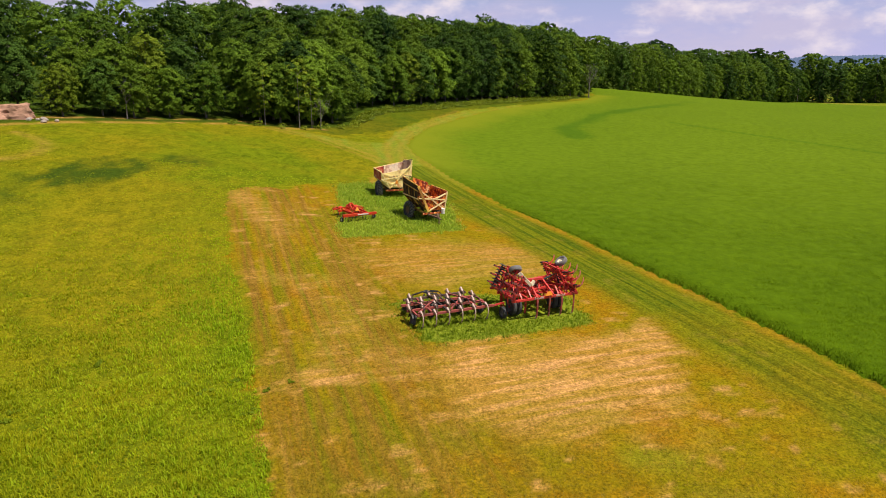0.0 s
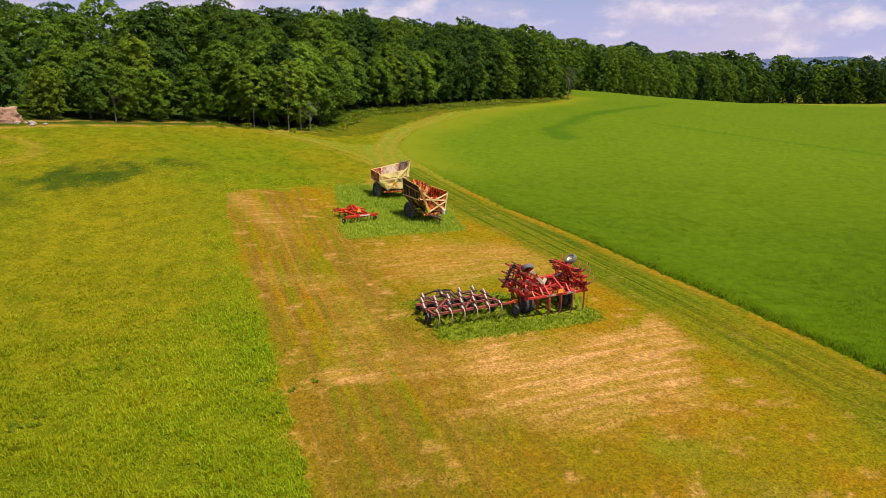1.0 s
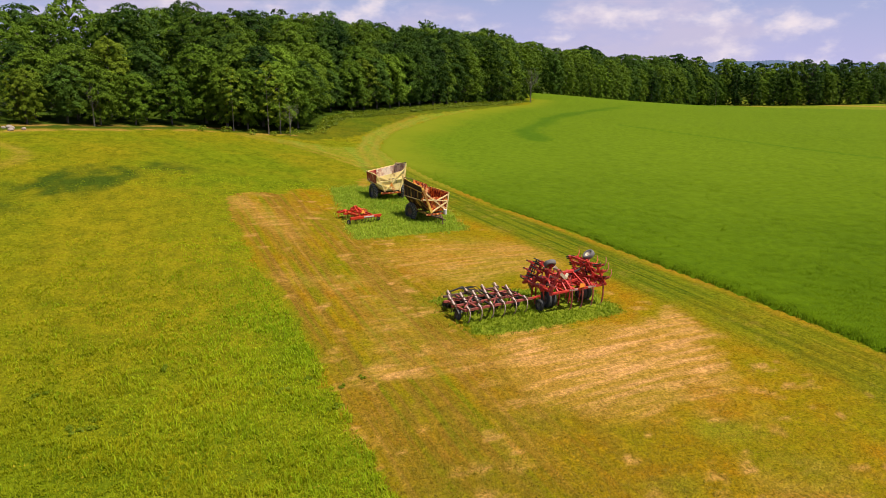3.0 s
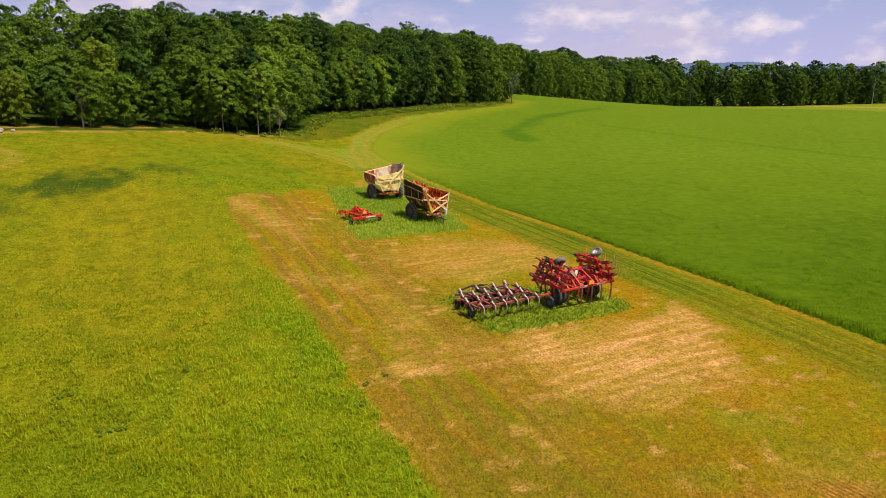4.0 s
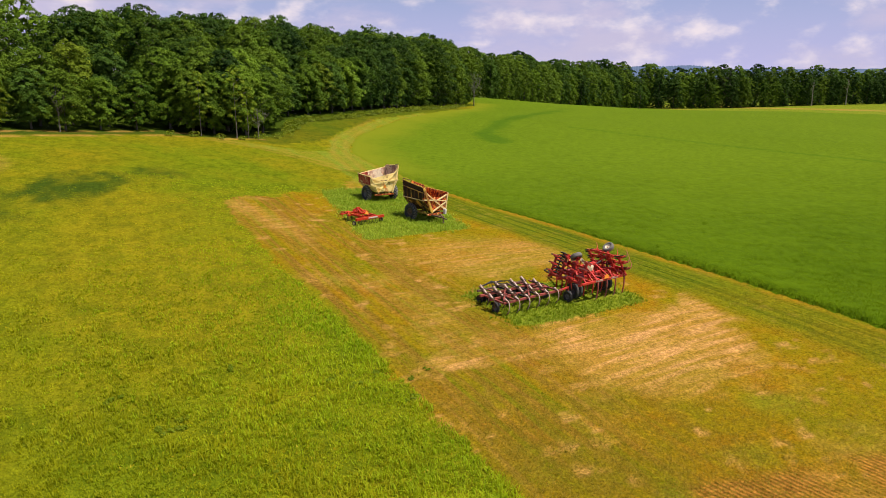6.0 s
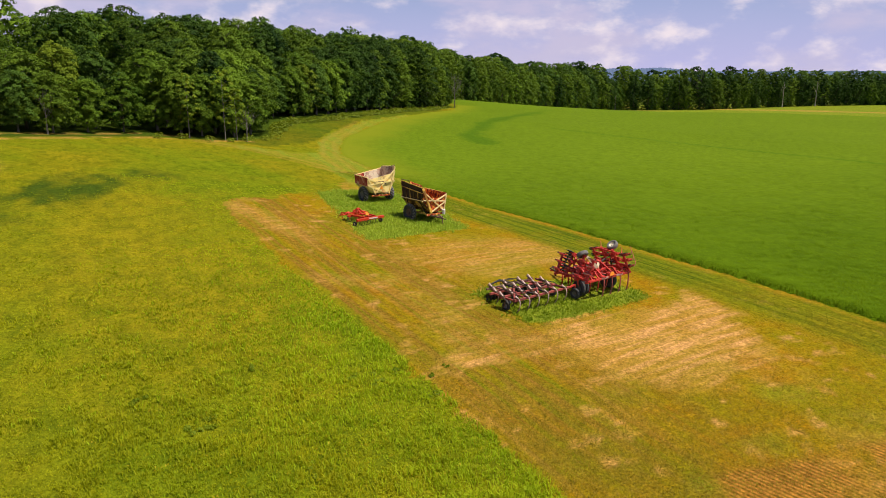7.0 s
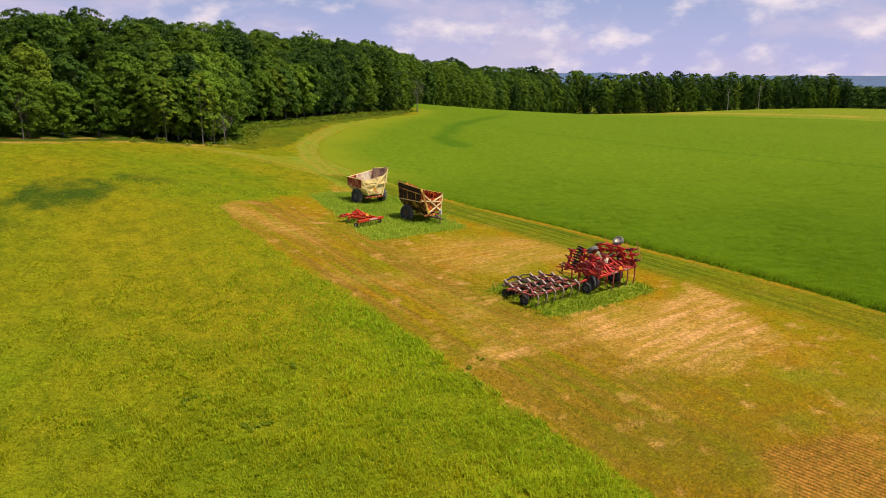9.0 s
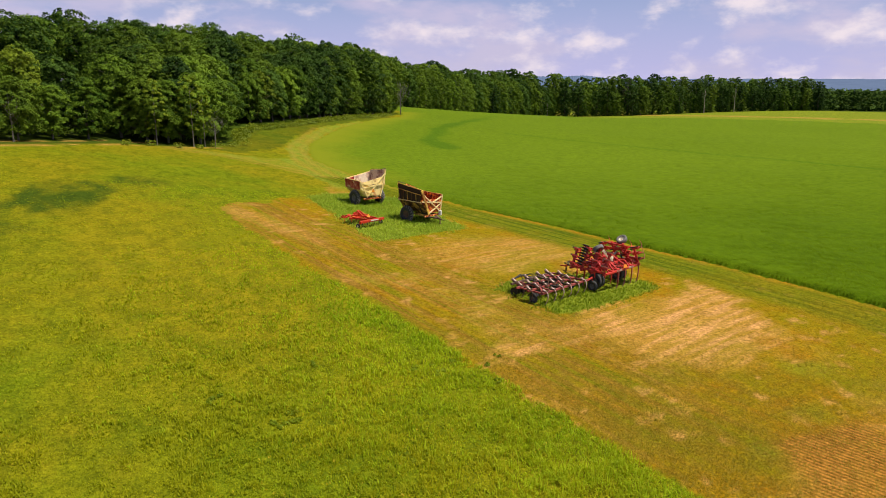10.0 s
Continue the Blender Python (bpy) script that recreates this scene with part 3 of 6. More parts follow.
def build_crop():
    """A standing crop: its top sheet, ragged at the rim, and the stems of its edge."""
    xs = spaced([(-6, 45, 0.5), (45, 100, 1.0), (100, 180, 3), (180, 430, 8)])
    ys = spaced([(-60, 15, 3), (15, 100, 0.5), (100, 140, 1.0), (140, 240, 2), (240, 430, 6)])
    gx, gy = np.meshgrid(xs, ys)
    d = away(gx, gy, CROP_EDGE)
    rag = (cloud_noise(gx, gy, 1.2, 91) - 0.5) * 0.5
    z = height(gx, gy) + (np.where(d < 0.35, 0.24, 0.36) + rag * 0.30 + (cloud_noise(gx, gy, 0.15, 95) - 0.5) * 0.15) * low_rim(gx, gy, d)
    # grid points just outside the rim drop to the ground
    ins = inside(gx, gy, CROP)
    z = np.where(ins, z, height(gx, gy) - 0.15)
    nx, ny = len(xs), len(ys)
    i = np.arange(nx * ny).reshape(ny, nx)
    q = np.stack([i[:-1, :-1], i[:-1, 1:], i[1:, 1:], i[1:, :-1]], -1).reshape(-1, 4)
    q = q[ins.ravel()[q].any(1)]
    me = bpy.data.meshes.new("crop_field")
    me.from_pydata(np.stack([gx, gy, z], -1).reshape(-1, 3).tolist(), [], q.tolist())
    me.polygons.foreach_set("use_smooth", [True] * len(me.polygons))
    me.materials.append(crop_material())
    curve = away(gx, gy, [(22.5, 114), (22.5, 124), (34, 149), (54, 181), (74, 208)])
    lodged = (1 - step(curve + (cloud_noise(gx, gy, 0.12, 97) - 0.5) * 5, 0.3, 3.2)) * 0.58 * (1 - 0.6 * step(gy, 170, 215))
    lodged = np.maximum(lodged, (1 - step(away(gx, gy, [(46, 139.5), (52.8, 128.2), (67.3, 104.4), (83.3, 80.5), (119, 26)]), 0.3, 1.0)) * 0.45)
    at = me.attributes.new("growth", "FLOAT_COLOR", "POINT")
    thin = step(gy, 74, 92) * (1 - step(d + (cloud_noise(gx, gy, 0.2, 98) - 0.5) * 5, 0.5, 9.0))
    at.data.foreach_set("color", np.stack([lodged, thin, 0 * thin, 1 + 0 * thin], -1).astype(np.float32).ravel())
    return tagged(new("crop_field", me), "dense standing green cereal crop beside mown headland", "crop", kind="stuff")


build_crop()


def blades(name, xy, size, width, lean, per, material, label, category, base=0.0, seed=1):
    """Tufts of grass: each a few narrow bent blades."""
    rng = np.random.RandomState(seed)
    n = len(xy)
    x = np.repeat(xy[:, 0], per) + rng.normal(0, 0.05, n * per)
    y = np.repeat(xy[:, 1], per) + rng.normal(0, 0.05, n * per)
    h = np.repeat(size if np.ndim(size) else np.full(n, size), per) * rng.uniform(0.6, 1.25, n * per)
    ang, tilt = rng.uniform(0, 2 * np.pi, n * per), rng.uniform(0.1, 1, n * per) * lean
    dx, dy = np.cos(ang), np.sin(ang)
    z = height(x, y) - 0.02 + base
    w = width * rng.uniform(0.6, 1.4, n * per) / 2
    root = np.stack([x, y, z], -1)
    side = np.stack([-dy * w, dx * w, 0 * w], -1)
    mid = root + np.stack([dx * tilt * h * 0.35, dy * tilt * h * 0.35, h * 0.6], -1)
    tip = root + np.stack([dx * tilt * h, dy * tilt * h, h * (1 - 0.25 * tilt)], -1)
    v = np.stack([root - side, root + side, mid + side * 0.9, mid - side * 0.9, tip], 1).reshape(-1, 3)
    k = np.arange(n * per)[:, None] * 5
    me = bpy.data.meshes.new(name)
    me.vertices.add(len(v))
    me.vertices.foreach_set("co", v.astype(np.float32).ravel())
    loops = np.concatenate([k + [0, 1, 2, 3], k + [3, 2, 4]], 1)
    me.loops.add(loops.size)
    me.loops.foreach_set("vertex_index", loops.astype(np.int32).ravel())
    starts = (np.arange(n * per)[:, None] * 7 + [0, 4]).ravel()
    me.polygons.add(len(starts))
    me.polygons.foreach_set("loop_start", starts.astype(np.int32))
    me.update(calc_edges=True)
    me.materials.append(material)
    return tagged(new(name, me), label, category, kind="stuff")

# ---- trees ----
def part(name, bm, material, parent, label=""):
    """Link a bmesh (or mesh) as one mesh object under a thing or part."""
    if isinstance(bm, bpy.types.Mesh):
        me = bm
    else:
        me = bpy.data.meshes.new(name)
        bm.to_mesh(me)
        bm.free()
    if material and not me.materials:
        me.materials.append(material)
    ob = new(name, me)
    ob.parent = parent
    if label:
        ob["label"] = label
    return ob


def raw_mesh(name, v, faces):
    me = bpy.data.meshes.new(name)
    me.from_pydata(np.asarray(v).tolist(), [], faces)
    return me


def limb(verts, faces, pts, radii, sides=6):
    """Add a tapered tube along pts."""
    base = len(verts)
    pts = [Vector(p) for p in pts]
    for k, (p, r) in enumerate(zip(pts, radii)):
        d = (pts[min(k + 1, len(pts) - 1)] - pts[max(k - 1, 0)]).normalized()
        a = d.orthogonal().normalized()
        b = d.cross(a)
        for s in range(sides):
            t = 2 * math.pi * s / sides
            verts.append(tuple(p + a * (math.cos(t) * r) + b * (math.sin(t) * r)))
    for k in range(len(pts) - 1):
        for s in range(sides):
            a, b = base + k * sides + s, base + k * sides + (s + 1) % sides
            faces.append((a, b, b + sides, a + sides))


def tuft(rng, centre, size, out, n, leaf, flat=0.50, up=(0, 0, 0.75), jitter=0.50):
    """One leafy spray: small leaves over a flattened, slightly drooping cushion; rows of three corners."""
    p = rng.normal(0, 1, (n, 3))
    p /= np.linalg.norm(p, axis=1)[:, None]
    p[:, 2] = np.where(p[:, 2] < -0.2, -p[:, 2] * 0.8, p[:, 2])
    nrm = p * 0.55 + rng.normal(0, jitter, (n, 3)) + np.asarray(up)
    nrm /= np.linalg.norm(nrm, axis=1)[:, None]
    p *= (rng.uniform(0.2, 1, n) ** 0.5)[:, None] * [size, size, size * flat]
    p[:, 2] -= (p[:, :2] @ out) * 0.35
    a = np.cross(nrm, rng.normal(0, 1, (n, 3)))
    a /= np.linalg.norm(a, axis=1)[:, None] + 1e-9
    b = np.cross(nrm, a)
    s = leaf * rng.uniform(0.6, 1.4, (n, 1))
    c = p + centre
    return np.stack([c + a * s, c - a * s * 0.55 + b * s * 0.75, c - a * s * 0.55 - b * s * 0.75], 1).reshape(-1, 3)


def leaf_mesh(name, v):
    """A mesh of loose three-cornered leaves."""
    v = np.concatenate(v) if isinstance(v, list) else v
    me = bpy.data.meshes.new(name)
    me.vertices.add(len(v))
    me.vertices.foreach_set("co", v.astype(np.float32).ravel())
    me.loops.add(len(v))
    me.loops.foreach_set("vertex_index", np.arange(len(v), dtype=np.int32))
    me.polygons.add(len(v) // 3)
    me.polygons.foreach_set("loop_start", np.arange(0, len(v), 3, dtype=np.int32))
    me.update(calc_edges=True)
    return me


def crown_width(q, peak=0.42):
    """Outline of a crown from its foot (0) to its top (1)."""
    return max(0.06, 1 - abs((q - peak) / (1.02 - peak if q > peak else peak + 0.10)) ** 2.2) ** 0.58


def tree_meshes(seed, tall, wide, low, tufts, leaves, leaf, sides=6, lean=0.03, stout=0.017, inner=260, spray=0.185):
    """Trunk with limbs, and a crown of many small leaves in sprays over a dark heart."""
    rng = np.random.RandomState(seed)
    verts, faces = [], []
    bend = rng.normal(0, lean * tall, 2)
    trunk = [(bend[0] * t * t, bend[1] * t * t, tall * t * 0.88 - 0.4 * (t == 0)) for t in (0, 0.15, 0.35, 0.6, 0.85, 1.0)]
    r0 = stout * tall
    limb(verts, faces, trunk, [r0 * 1.25, r0, r0 * 0.8, r0 * 0.55, r0 * 0.28, r0 * 0.06], sides + 2)
    lv = []
    lobes = rng.uniform(0, 6.28, 4)
    for c in range(tufts):
        q = ((c + 0.5) / tufts) ** 0.80
        t = low + (1 - low) * q
        ang = c * 2.399 + rng.uniform(-0.5, 0.5)
        # boughs stand out in lobes, with hollows between
        lump = 1 + 0.20 * math.sin(2 * ang + lobes[0] + 2 * q) + 0.16 * math.sin(3 * ang + 7 * q + lobes[1]) + 0.10 * math.sin(17 * q + lobes[2] + ang)
        rad = wide * crown_width(q) * lump * rng.uniform(0.60, 1.0)
        cx, cy = rad * math.cos(ang) + bend[0] * t * t, rad * math.sin(ang) + bend[1] * t * t
        cz = tall * t * rng.uniform(0.965, 1.02) - 0.03 * tall
        if c % 8 == 0 and q > 0.10:
            z0 = max(tall * 0.10, cz - rad * rng.uniform(0.5, 0.9))
            f = z0 / tall
            limb(verts, faces, [(bend[0] * f * f, bend[1] * f * f, z0), (cx * 0.55, cy * 0.55, z0 + (cz - z0) * 0.65), (cx, cy, cz)],
                 [r0 * 0.35, r0 * 0.2, r0 * 0.05], 4)
        size = wide * spray * rng.uniform(0.60, 1.20) * (0.75 + 0.25 * crown_width(q))
        lv.append(tuft(rng, np.array([cx, cy, cz]), size, np.array([math.cos(ang), math.sin(ang)]), leaves, leaf,
                       0.78, (0.75 * math.cos(ang) * (1 - 0.55 * q * q), 0.75 * math.sin(ang) * (1 - 0.55 * q * q), 0.62 * q), 0.40))
    # broad inner foliage that closes the heart of the crown
    for c in range(inner // 10):
        q = (c + 0.5) / (inner // 10)
        t = low + (1 - low) * q * 0.86
        rad = 0.38 * wide * crown_width(q) * rng.uniform(0.3, 1)
        ang = c * 2.399 + 1.0
        lv.append(tuft(rng, np.array([rad * math.cos(ang) + bend[0] * t * t, rad * math.sin(ang) + bend[1] * t * t, tall * t - 0.04 * tall]),
                       wide * 0.24, np.array([0.0, 0.0]), 10, wide * 0.13, 0.8, (0, 0, 0.2), 1.0))
    return raw_mesh("trunk", verts, faces), leaf_mesh("crown", lv)


def make_tree(seed, tall, wide, low, tufts, leaves, leaf, leafmat, label, group, bark=None, stout=0.017, inner=260):
    root = tagged(new("tree"), label, "tree", group)
    tm, cm = tree_meshes(seed, tall, wide, low, tufts, leaves, leaf, stout=stout, inner=inner)
    part("trunk", tm, bark or M_BARK, root)
    part("crown", cm, M_LEAF[leafmat], root)
    return root


def bare_tree(seed, tall, spread, twigs, label, bark):
    """A leafless or nearly leafless pale tree."""
    rng = np.random.RandomState(seed)
    root = tagged(new("dead_tree"), label, "dead tree")
    verts, faces, tv, tf = [], [], [], []
    limb(verts, faces, [(0, 0, -0.3), (0.05, 0, tall * 0.4), (0.1, 0.1, tall)], [0.02 * tall, 0.013 * tall, 0.003 * tall], 7)
    for k in range(twigs):
        t = rng.uniform(0.3, 0.95)
        ang = k * 2.4
        ln = spread * (1.15 - t) * rng.uniform(0.6, 1.2)
        p0 = Vector((0.05, 0.03, tall * t))
        p1 = p0 + Vector((math.cos(ang) * ln * 0.6, math.sin(ang) * ln * 0.6, ln * 0.55))
        p2 = p1 + Vector((math.cos(ang + 0.4) * ln * 0.4, math.sin(ang + 0.4) * ln * 0.4, ln * 0.7))
        limb(tv, tf, [p0, p1, p2], [0.006 * tall, 0.004 * tall, 0.0012 * tall], 4)
        for j in range(4):
            q0 = p1.lerp(p2, 0.2 * j + 0.1)
            q1 = q0 + Vector(rng.normal(0, 0.22 * ln, 3)) + Vector((0, 0, 0.28 * ln))
            limb(tv, tf, [q0, q1], [0.0028 * tall, 0.001 * tall], 3)
    part("trunk", raw_mesh("trunk", verts, faces), bark, root)
    part("crown", raw_mesh("crown", tv, tf), bark, root)
    return root


def put(ob, x, y, turn=0.0, scale=1.0, dz=0.0):
    m = Matrix.Translation((x, y, float(height(x, y)) + dz)) @ Matrix.Rotation(turn, 4, "Z")
    ob.matrix_basis = m @ Matrix.Diagonal((scale, scale, scale, 1))
    return ob


def along(line, gap, inset, jitter, rng):
    """Points at a spacing along a line, set off to its left."""
    out, carry = [], 0.0
    for (x0, y0), (x1, y1) in zip(line, line[1:]):
        ln = math.hypot(x1 - x0, y1 - y0)
        dx, dy = (x1 - x0) / ln, (y1 - y0) / ln
        t = carry
        while t < ln:
            o = inset + rng.uniform(-jitter, jitter)
            s = t + rng.uniform(-jitter, jitter)
            out.append((x0 + dx * s - dy * o, y0 + dy * s + dx * o))
            t += gap
        carry = t - ln
    return out


def plant(kinds, plan, rng):
    """Stand each tree of the plan (x, y, size, kind); the first of a kind is the original."""
    fresh = [True] * len(kinds)
    for x, y, size, k in plan:
        ob = kinds[k] if fresh[k] else copy_thing(kinds[k], Matrix())
        fresh[k] = False
        put(ob, x, y, rng.uniform(0, 6.28), size)


def interior(spots, tall, wide, leaf, kinds, name, label, tufts=34, leaves=30):
    """Crowns behind the front rows, too close to tell apart, as one canopy."""
    for m in range(3):
        crowns = []
        for k in range(kinds):
            me = tree_meshes(60 + k + 7 * m, tall, wide, 0.35, tufts, leaves, leaf, inner=100)[1]
            co = np.empty(len(me.vertices) * 3, np.float32)
            me.vertices.foreach_get("co", co)
            crowns.append(co.reshape(-1, 3))
            bpy.data.meshes.remove(me)
        lv = []
        for x, y, size, k in spots[m::3]:
            c, s = math.cos(x * 7.1), math.sin(x * 7.1)
            p = crowns[k % kinds] * size
            lv.append(np.stack([p[:, 0] * c - p[:, 1] * s + x, p[:, 0] * s + p[:, 1] * c + y, p[:, 2] + float(height(x, y))], -1))
        me = leaf_mesh(name, lv)
        me.materials.append(M_LEAF[(0, 2, 3)[m]])
        tagged(new(name, me), label, "woodland", kind="stuff")


def build_woods():
    rng = np.random.RandomState(4)
    near_group, far_group = "trees of the near wood", "trees of the far wood"
    near_kinds = [
        make_tree(1, 9.0, 3.5, 0.13, 165, 58, 0.130, 0, "full leafy maple tree at the edge of the wood", near_group),
        make_tree(2, 9.6, 3.4, 0.15, 165, 58, 0.130, 2, "dark full-crowned beech tree at the edge of the wood", near_group),
        make_tree(3, 8.4, 2.7, 0.09, 140, 54, 0.120, 1, "slender light green ash tree at the edge of the wood", near_group),
        make_tree(7, 8.8, 3.3, 0.12, 158, 58, 0.130, 3, "rounded green maple tree at the edge of the wood", near_group),
        make_tree(5, 15.0, 4.4, 0.22, 165, 52, 0.150, 0, "tall broad maple tree inside the wood", near_group),
        make_tree(8, 15.2, 4.2, 0.22, 165, 52, 0.150, 2, "tall dark beech tree inside the wood", near_group),
        make_tree(9, 14.5, 4.1, 0.22, 158, 52, 0.150, 3, "tall light green ash tree inside the wood", near_group),
        make_tree(6, 15.0, 4.6, 0.08, 190, 46, 0.170, 2, "tall dark beech tree leafy to the ground", near_group),
        make_tree(10, 14.0, 4.3, 0.07, 186, 46, 0.170, 0, "broad maple tree leafy to the ground", near_group)]
    talls = [9.0, 9.6, 8.4, 8.8, 15.0, 15.2, 14.5, 15.0, 14.0]
    plan, back = [], []
    for row, (gap, inset, top) in enumerate([(4.9, 2.6, 13.6), (5.2, 6.6, 16.8), (5.8, 12.0, 20.0), (6.8, 19.0, 22.9), (7.4, 27.0, 24.2), (8.0, 36, 24.6), (9.0, 48, 24.6)]):
        for x, y in along(WOOD_EDGE, gap, inset, 0.9 + 0.3 * row, rng):
            if row > 0 and (x > 42 or inside(x, y, CROP)) or math.hypot(x + 46.5, y - 82) < 4.5:
                continue
            # low at the front, closing to one level canopy behind; taller to the front at the far end of the wood
            far = float(step(y, 128, 180))
            z = float(height(x, y))
            west = float(step(-x, 6, 24)) * (row > 1) * (1 - 0.85 * float(step(y, 122, 150)))
            z_top = top + (21.6 - top) * far * 0.85 - (1.9 + 2.4 * float(step(-x, 20, 34))) * west + (0.4 + 1.0 * far + 1.2 * float(step(-x, 42, 50))) * (row > 1) + 1.3 * float(step(y, 108, 125)) * (row > 1) * (1 - far) + rng.normal(0, 0.6 + 0.04 * row)
            tall = max(z_top - z, 5.5)
            k = int(rng.choice(4, p=[0.34, 0.26, 0.14, 0.26])) if row < 2 and tall < 13 else 4 + int(rng.choice(3, p=[0.4, 0.35, 0.25]))
            if row < 2 and tall >= 13:
                k = 7 + int(rng.rand() < 0.45)
            if row < 4:
                plan.append((x, y, tall / talls[k], k))
            else:
                back.append((x, y, tall / 15.0, k))
    interior(back, 15.0, 4.7, 0.20, 3, "wood_interior", "closed green canopy deep inside the near wood", 120, 40)
    plant(near_kinds, plan, rng)
    far_kinds = [
        make_tree(11, 20, 6.2, 0.02, 150, 40, 0.25, 0, "tall leafy maple tree across the field", far_group),
        make_tree(12, 20, 5.8, 0.02, 150, 40, 0.25, 2, "tall dark beech tree across the field", far_group),
        make_tree(13, 17, 5.2, 0.0, 138, 40, 0.24, 3, "light green ash tree across the field", far_group)]
    plan, back = [], []
    for row, (gap, inset, size) in enumerate([(7.0, 2, 0.80), (8.0, 7, 1.02), (9, 14, 1.08)]):
        for x, y in along(FAR_EDGE, gap, inset, 2.0, rng):
            tall = 0.93 + 0.38 * math.exp(-((x - 200) / 95) ** 2) + 0.10 * float(step(x, 250, 320))
            (plan if row < 2 else back).append((x, y, size * tall * rng.uniform(0.88, 1.07), int(rng.choice(3, p=[0.38, 0.44, 0.18]))))
    plant(far_kinds, plan, rng)
    interior(back, 20.0, 6.0, 0.46, 3, "far_wood_interior", "closed dark canopy behind the far wood's edge", 80, 24)
    # pale birch stems at the front of the near wood
    stems = make_tree(21, 9.5, 1.9, 0.25, 30, 40, 0.12, 1, "thin pale-barked birch at the edge of the wood", near_group, M_GREYWOOD, 0.008, 40)
    plant([stems], [(-22.9, 101.4, 0.9, 0), (-18.4, 102.4, 1.0, 0), (-16.9, 103.6, 0.75, 0)], rng)
    put(bare_tree(31, 4.2, 2.0, 16, "small bare grey tree at the edge of the wood", M_GREYWOOD), -15.6, 103.2, 0.4)
    put(bare_tree(32, 5.2, 1.6, 14, "bare dead tree among the leafy front trees", M_GREYWOOD), -37.4, 91.2, 1.0)
    put(bare_tree(33, 9.0, 4.5, 22, "grey bare tree at the point of the wood", M_GREYWOOD), 45.5, 212.5, 0.3)
    put(bare_tree(34, 24.0, 6.5, 40, "tall grey dead tree in the far wood", M_GREYWOOD), 264, 409, 0.3)
    snag = put(bare_tree(35, 16.0, 3.0, 8, "pale dead snag at the edge of the far wood", M_PALE), 330, 384, 0.3)
    put(copy_thing(snag, Matrix()), 309, 388, 1.3, 0.95)
    put(copy_thing(snag, Matrix()), 213, 424, 2.3, 0.7)
    # undergrowth along the bank in front of the wood
    lv = []
    spots = along([(-11, 114), (-10.5, 121), (-8.5, 128), (0.5, 139), (20, 171), (40, 205)], 0.45, 0.0, 0.9, rng)
    spots += along([(-27, 98.6), (-21, 100.2), (-16, 102.6), (-11.5, 108.5), (-10, 118)], 3.2, 0.0, 0.6, rng)
    for x, y in spots:
        s = rng.uniform(0.5, 1.15)
        lv.append(tuft(rng, np.array([x, y, float(height(x, y)) + 0.35 * s]), s, np.array([0.0, -1.0]), 70, 0.15))
    me = leaf_mesh("undergrowth", lv)
    me.materials.append(M_SHRUB)
    tagged(new("undergrowth", me), "low bright green scrub along the foot of the wood", "shrubs", kind="stuff")
    # woods that close the distance beyond the far edge
    lv = []
    for x, y, tall in [(x, y, rng.uniform(15, 21)) for gap, o in ((9, 30), (12, 48), (16, 72)) for x, y in along(FAR_EDGE, gap, o, 4, rng)]:
        z = float(height(x, y))
        for q in range(11):
            an, t = q * 2.4, 0.40 + 0.55 * q / 10
            lv.append(tuft(rng, np.array([x + 3.4 * math.cos(an) * (1.2 - t), y + 3.4 * math.sin(an) * (1.2 - t), z + tall * t]), 3.2,
                                 np.array([math.cos(an), math.sin(an)]), 44, 0.62))
    for x, y in along([(392, 408), (430, 400), (520, 370), (640, 300), (760, 180)], 6, 0, 3, rng) + along([(400, 425), (440, 415), (530, 385), (655, 315), (780, 190)], 7, 0, 4, rng):
        z = float(height(x, y)) - 2
        for q in range(10):
            an, t = q * 2.4, 0.15 + 0.8 * q / 9
            lv.append(tuft(rng, np.array([x + 5 * math.cos(an) * (1.2 - t), y + 5 * math.sin(an) * (1.2 - t), z + 17 * t]), 4.2,
                                 np.array([math.cos(an), math.sin(an)]), 50, 0.85))
    me = leaf_mesh("far_woods", lv)
    me.materials.append(M_LEAF[2])
    tagged(new("far_woods", me), "dense dark green woodland in the distance", "woodland", kind="stuff")


build_woods()


# ---- distant hills ----
def hill(name, x0, y0, x1, y1, top, depth, seed, label):
    """A long low wooded ridge, far off."""
    rng = np.random.RandomState(seed)
    n, m = 120, 9
    dx, dy = x1 - x0, y1 - y0
    ln = math.hypot(dx, dy)
    ph = rng.uniform(0, 6.28, 4)
    v, f = [], []
    for i in range(n + 1):
        t = i / n
        crest = top * (math.sin(math.pi * t) ** 0.7) * (0.82 + 0.12 * math.sin(5 * t + ph[0]) + 0.06 * math.sin(13 * t + ph[1])) + rng.uniform(-1, 1) * 1.3
        for j in range(m + 1):
            s = j / m
            off = (s - 0.5) * depth
            v.append((x0 + dx * t - dy / ln * off, y0 + dy * t + dx / ln * off, -30 + (crest + 30) * math.sin(math.pi * s) ** 0.8))
    for i in range(n):
        for j in range(m):
            a = i * (m + 1) + j
            f.append((a, a + 1, a + m + 2, a + m + 1))
    me = raw_mesh(name, v, f)
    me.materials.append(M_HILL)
    return tagged(new(name, me), label, "hill", kind="structure")


hill("backdrop_ridge", 1110, 2370, 1470, 2190, 29, 300, 1, "wooded ridge blue with distance")
hill("backdrop_hills", 1100, 3300, 3600, 2000, 13, 500, 2, "long low hills pale blue with distance")
hill("backdrop_hills", 2300, 3000, 4200, 1000, 13, 600, 3, "long low hills pale blue with distance")
hill("backdrop_hills", 700, 1700, 2600, 800, 0, 400, 4, "wooded valley side in the distance")

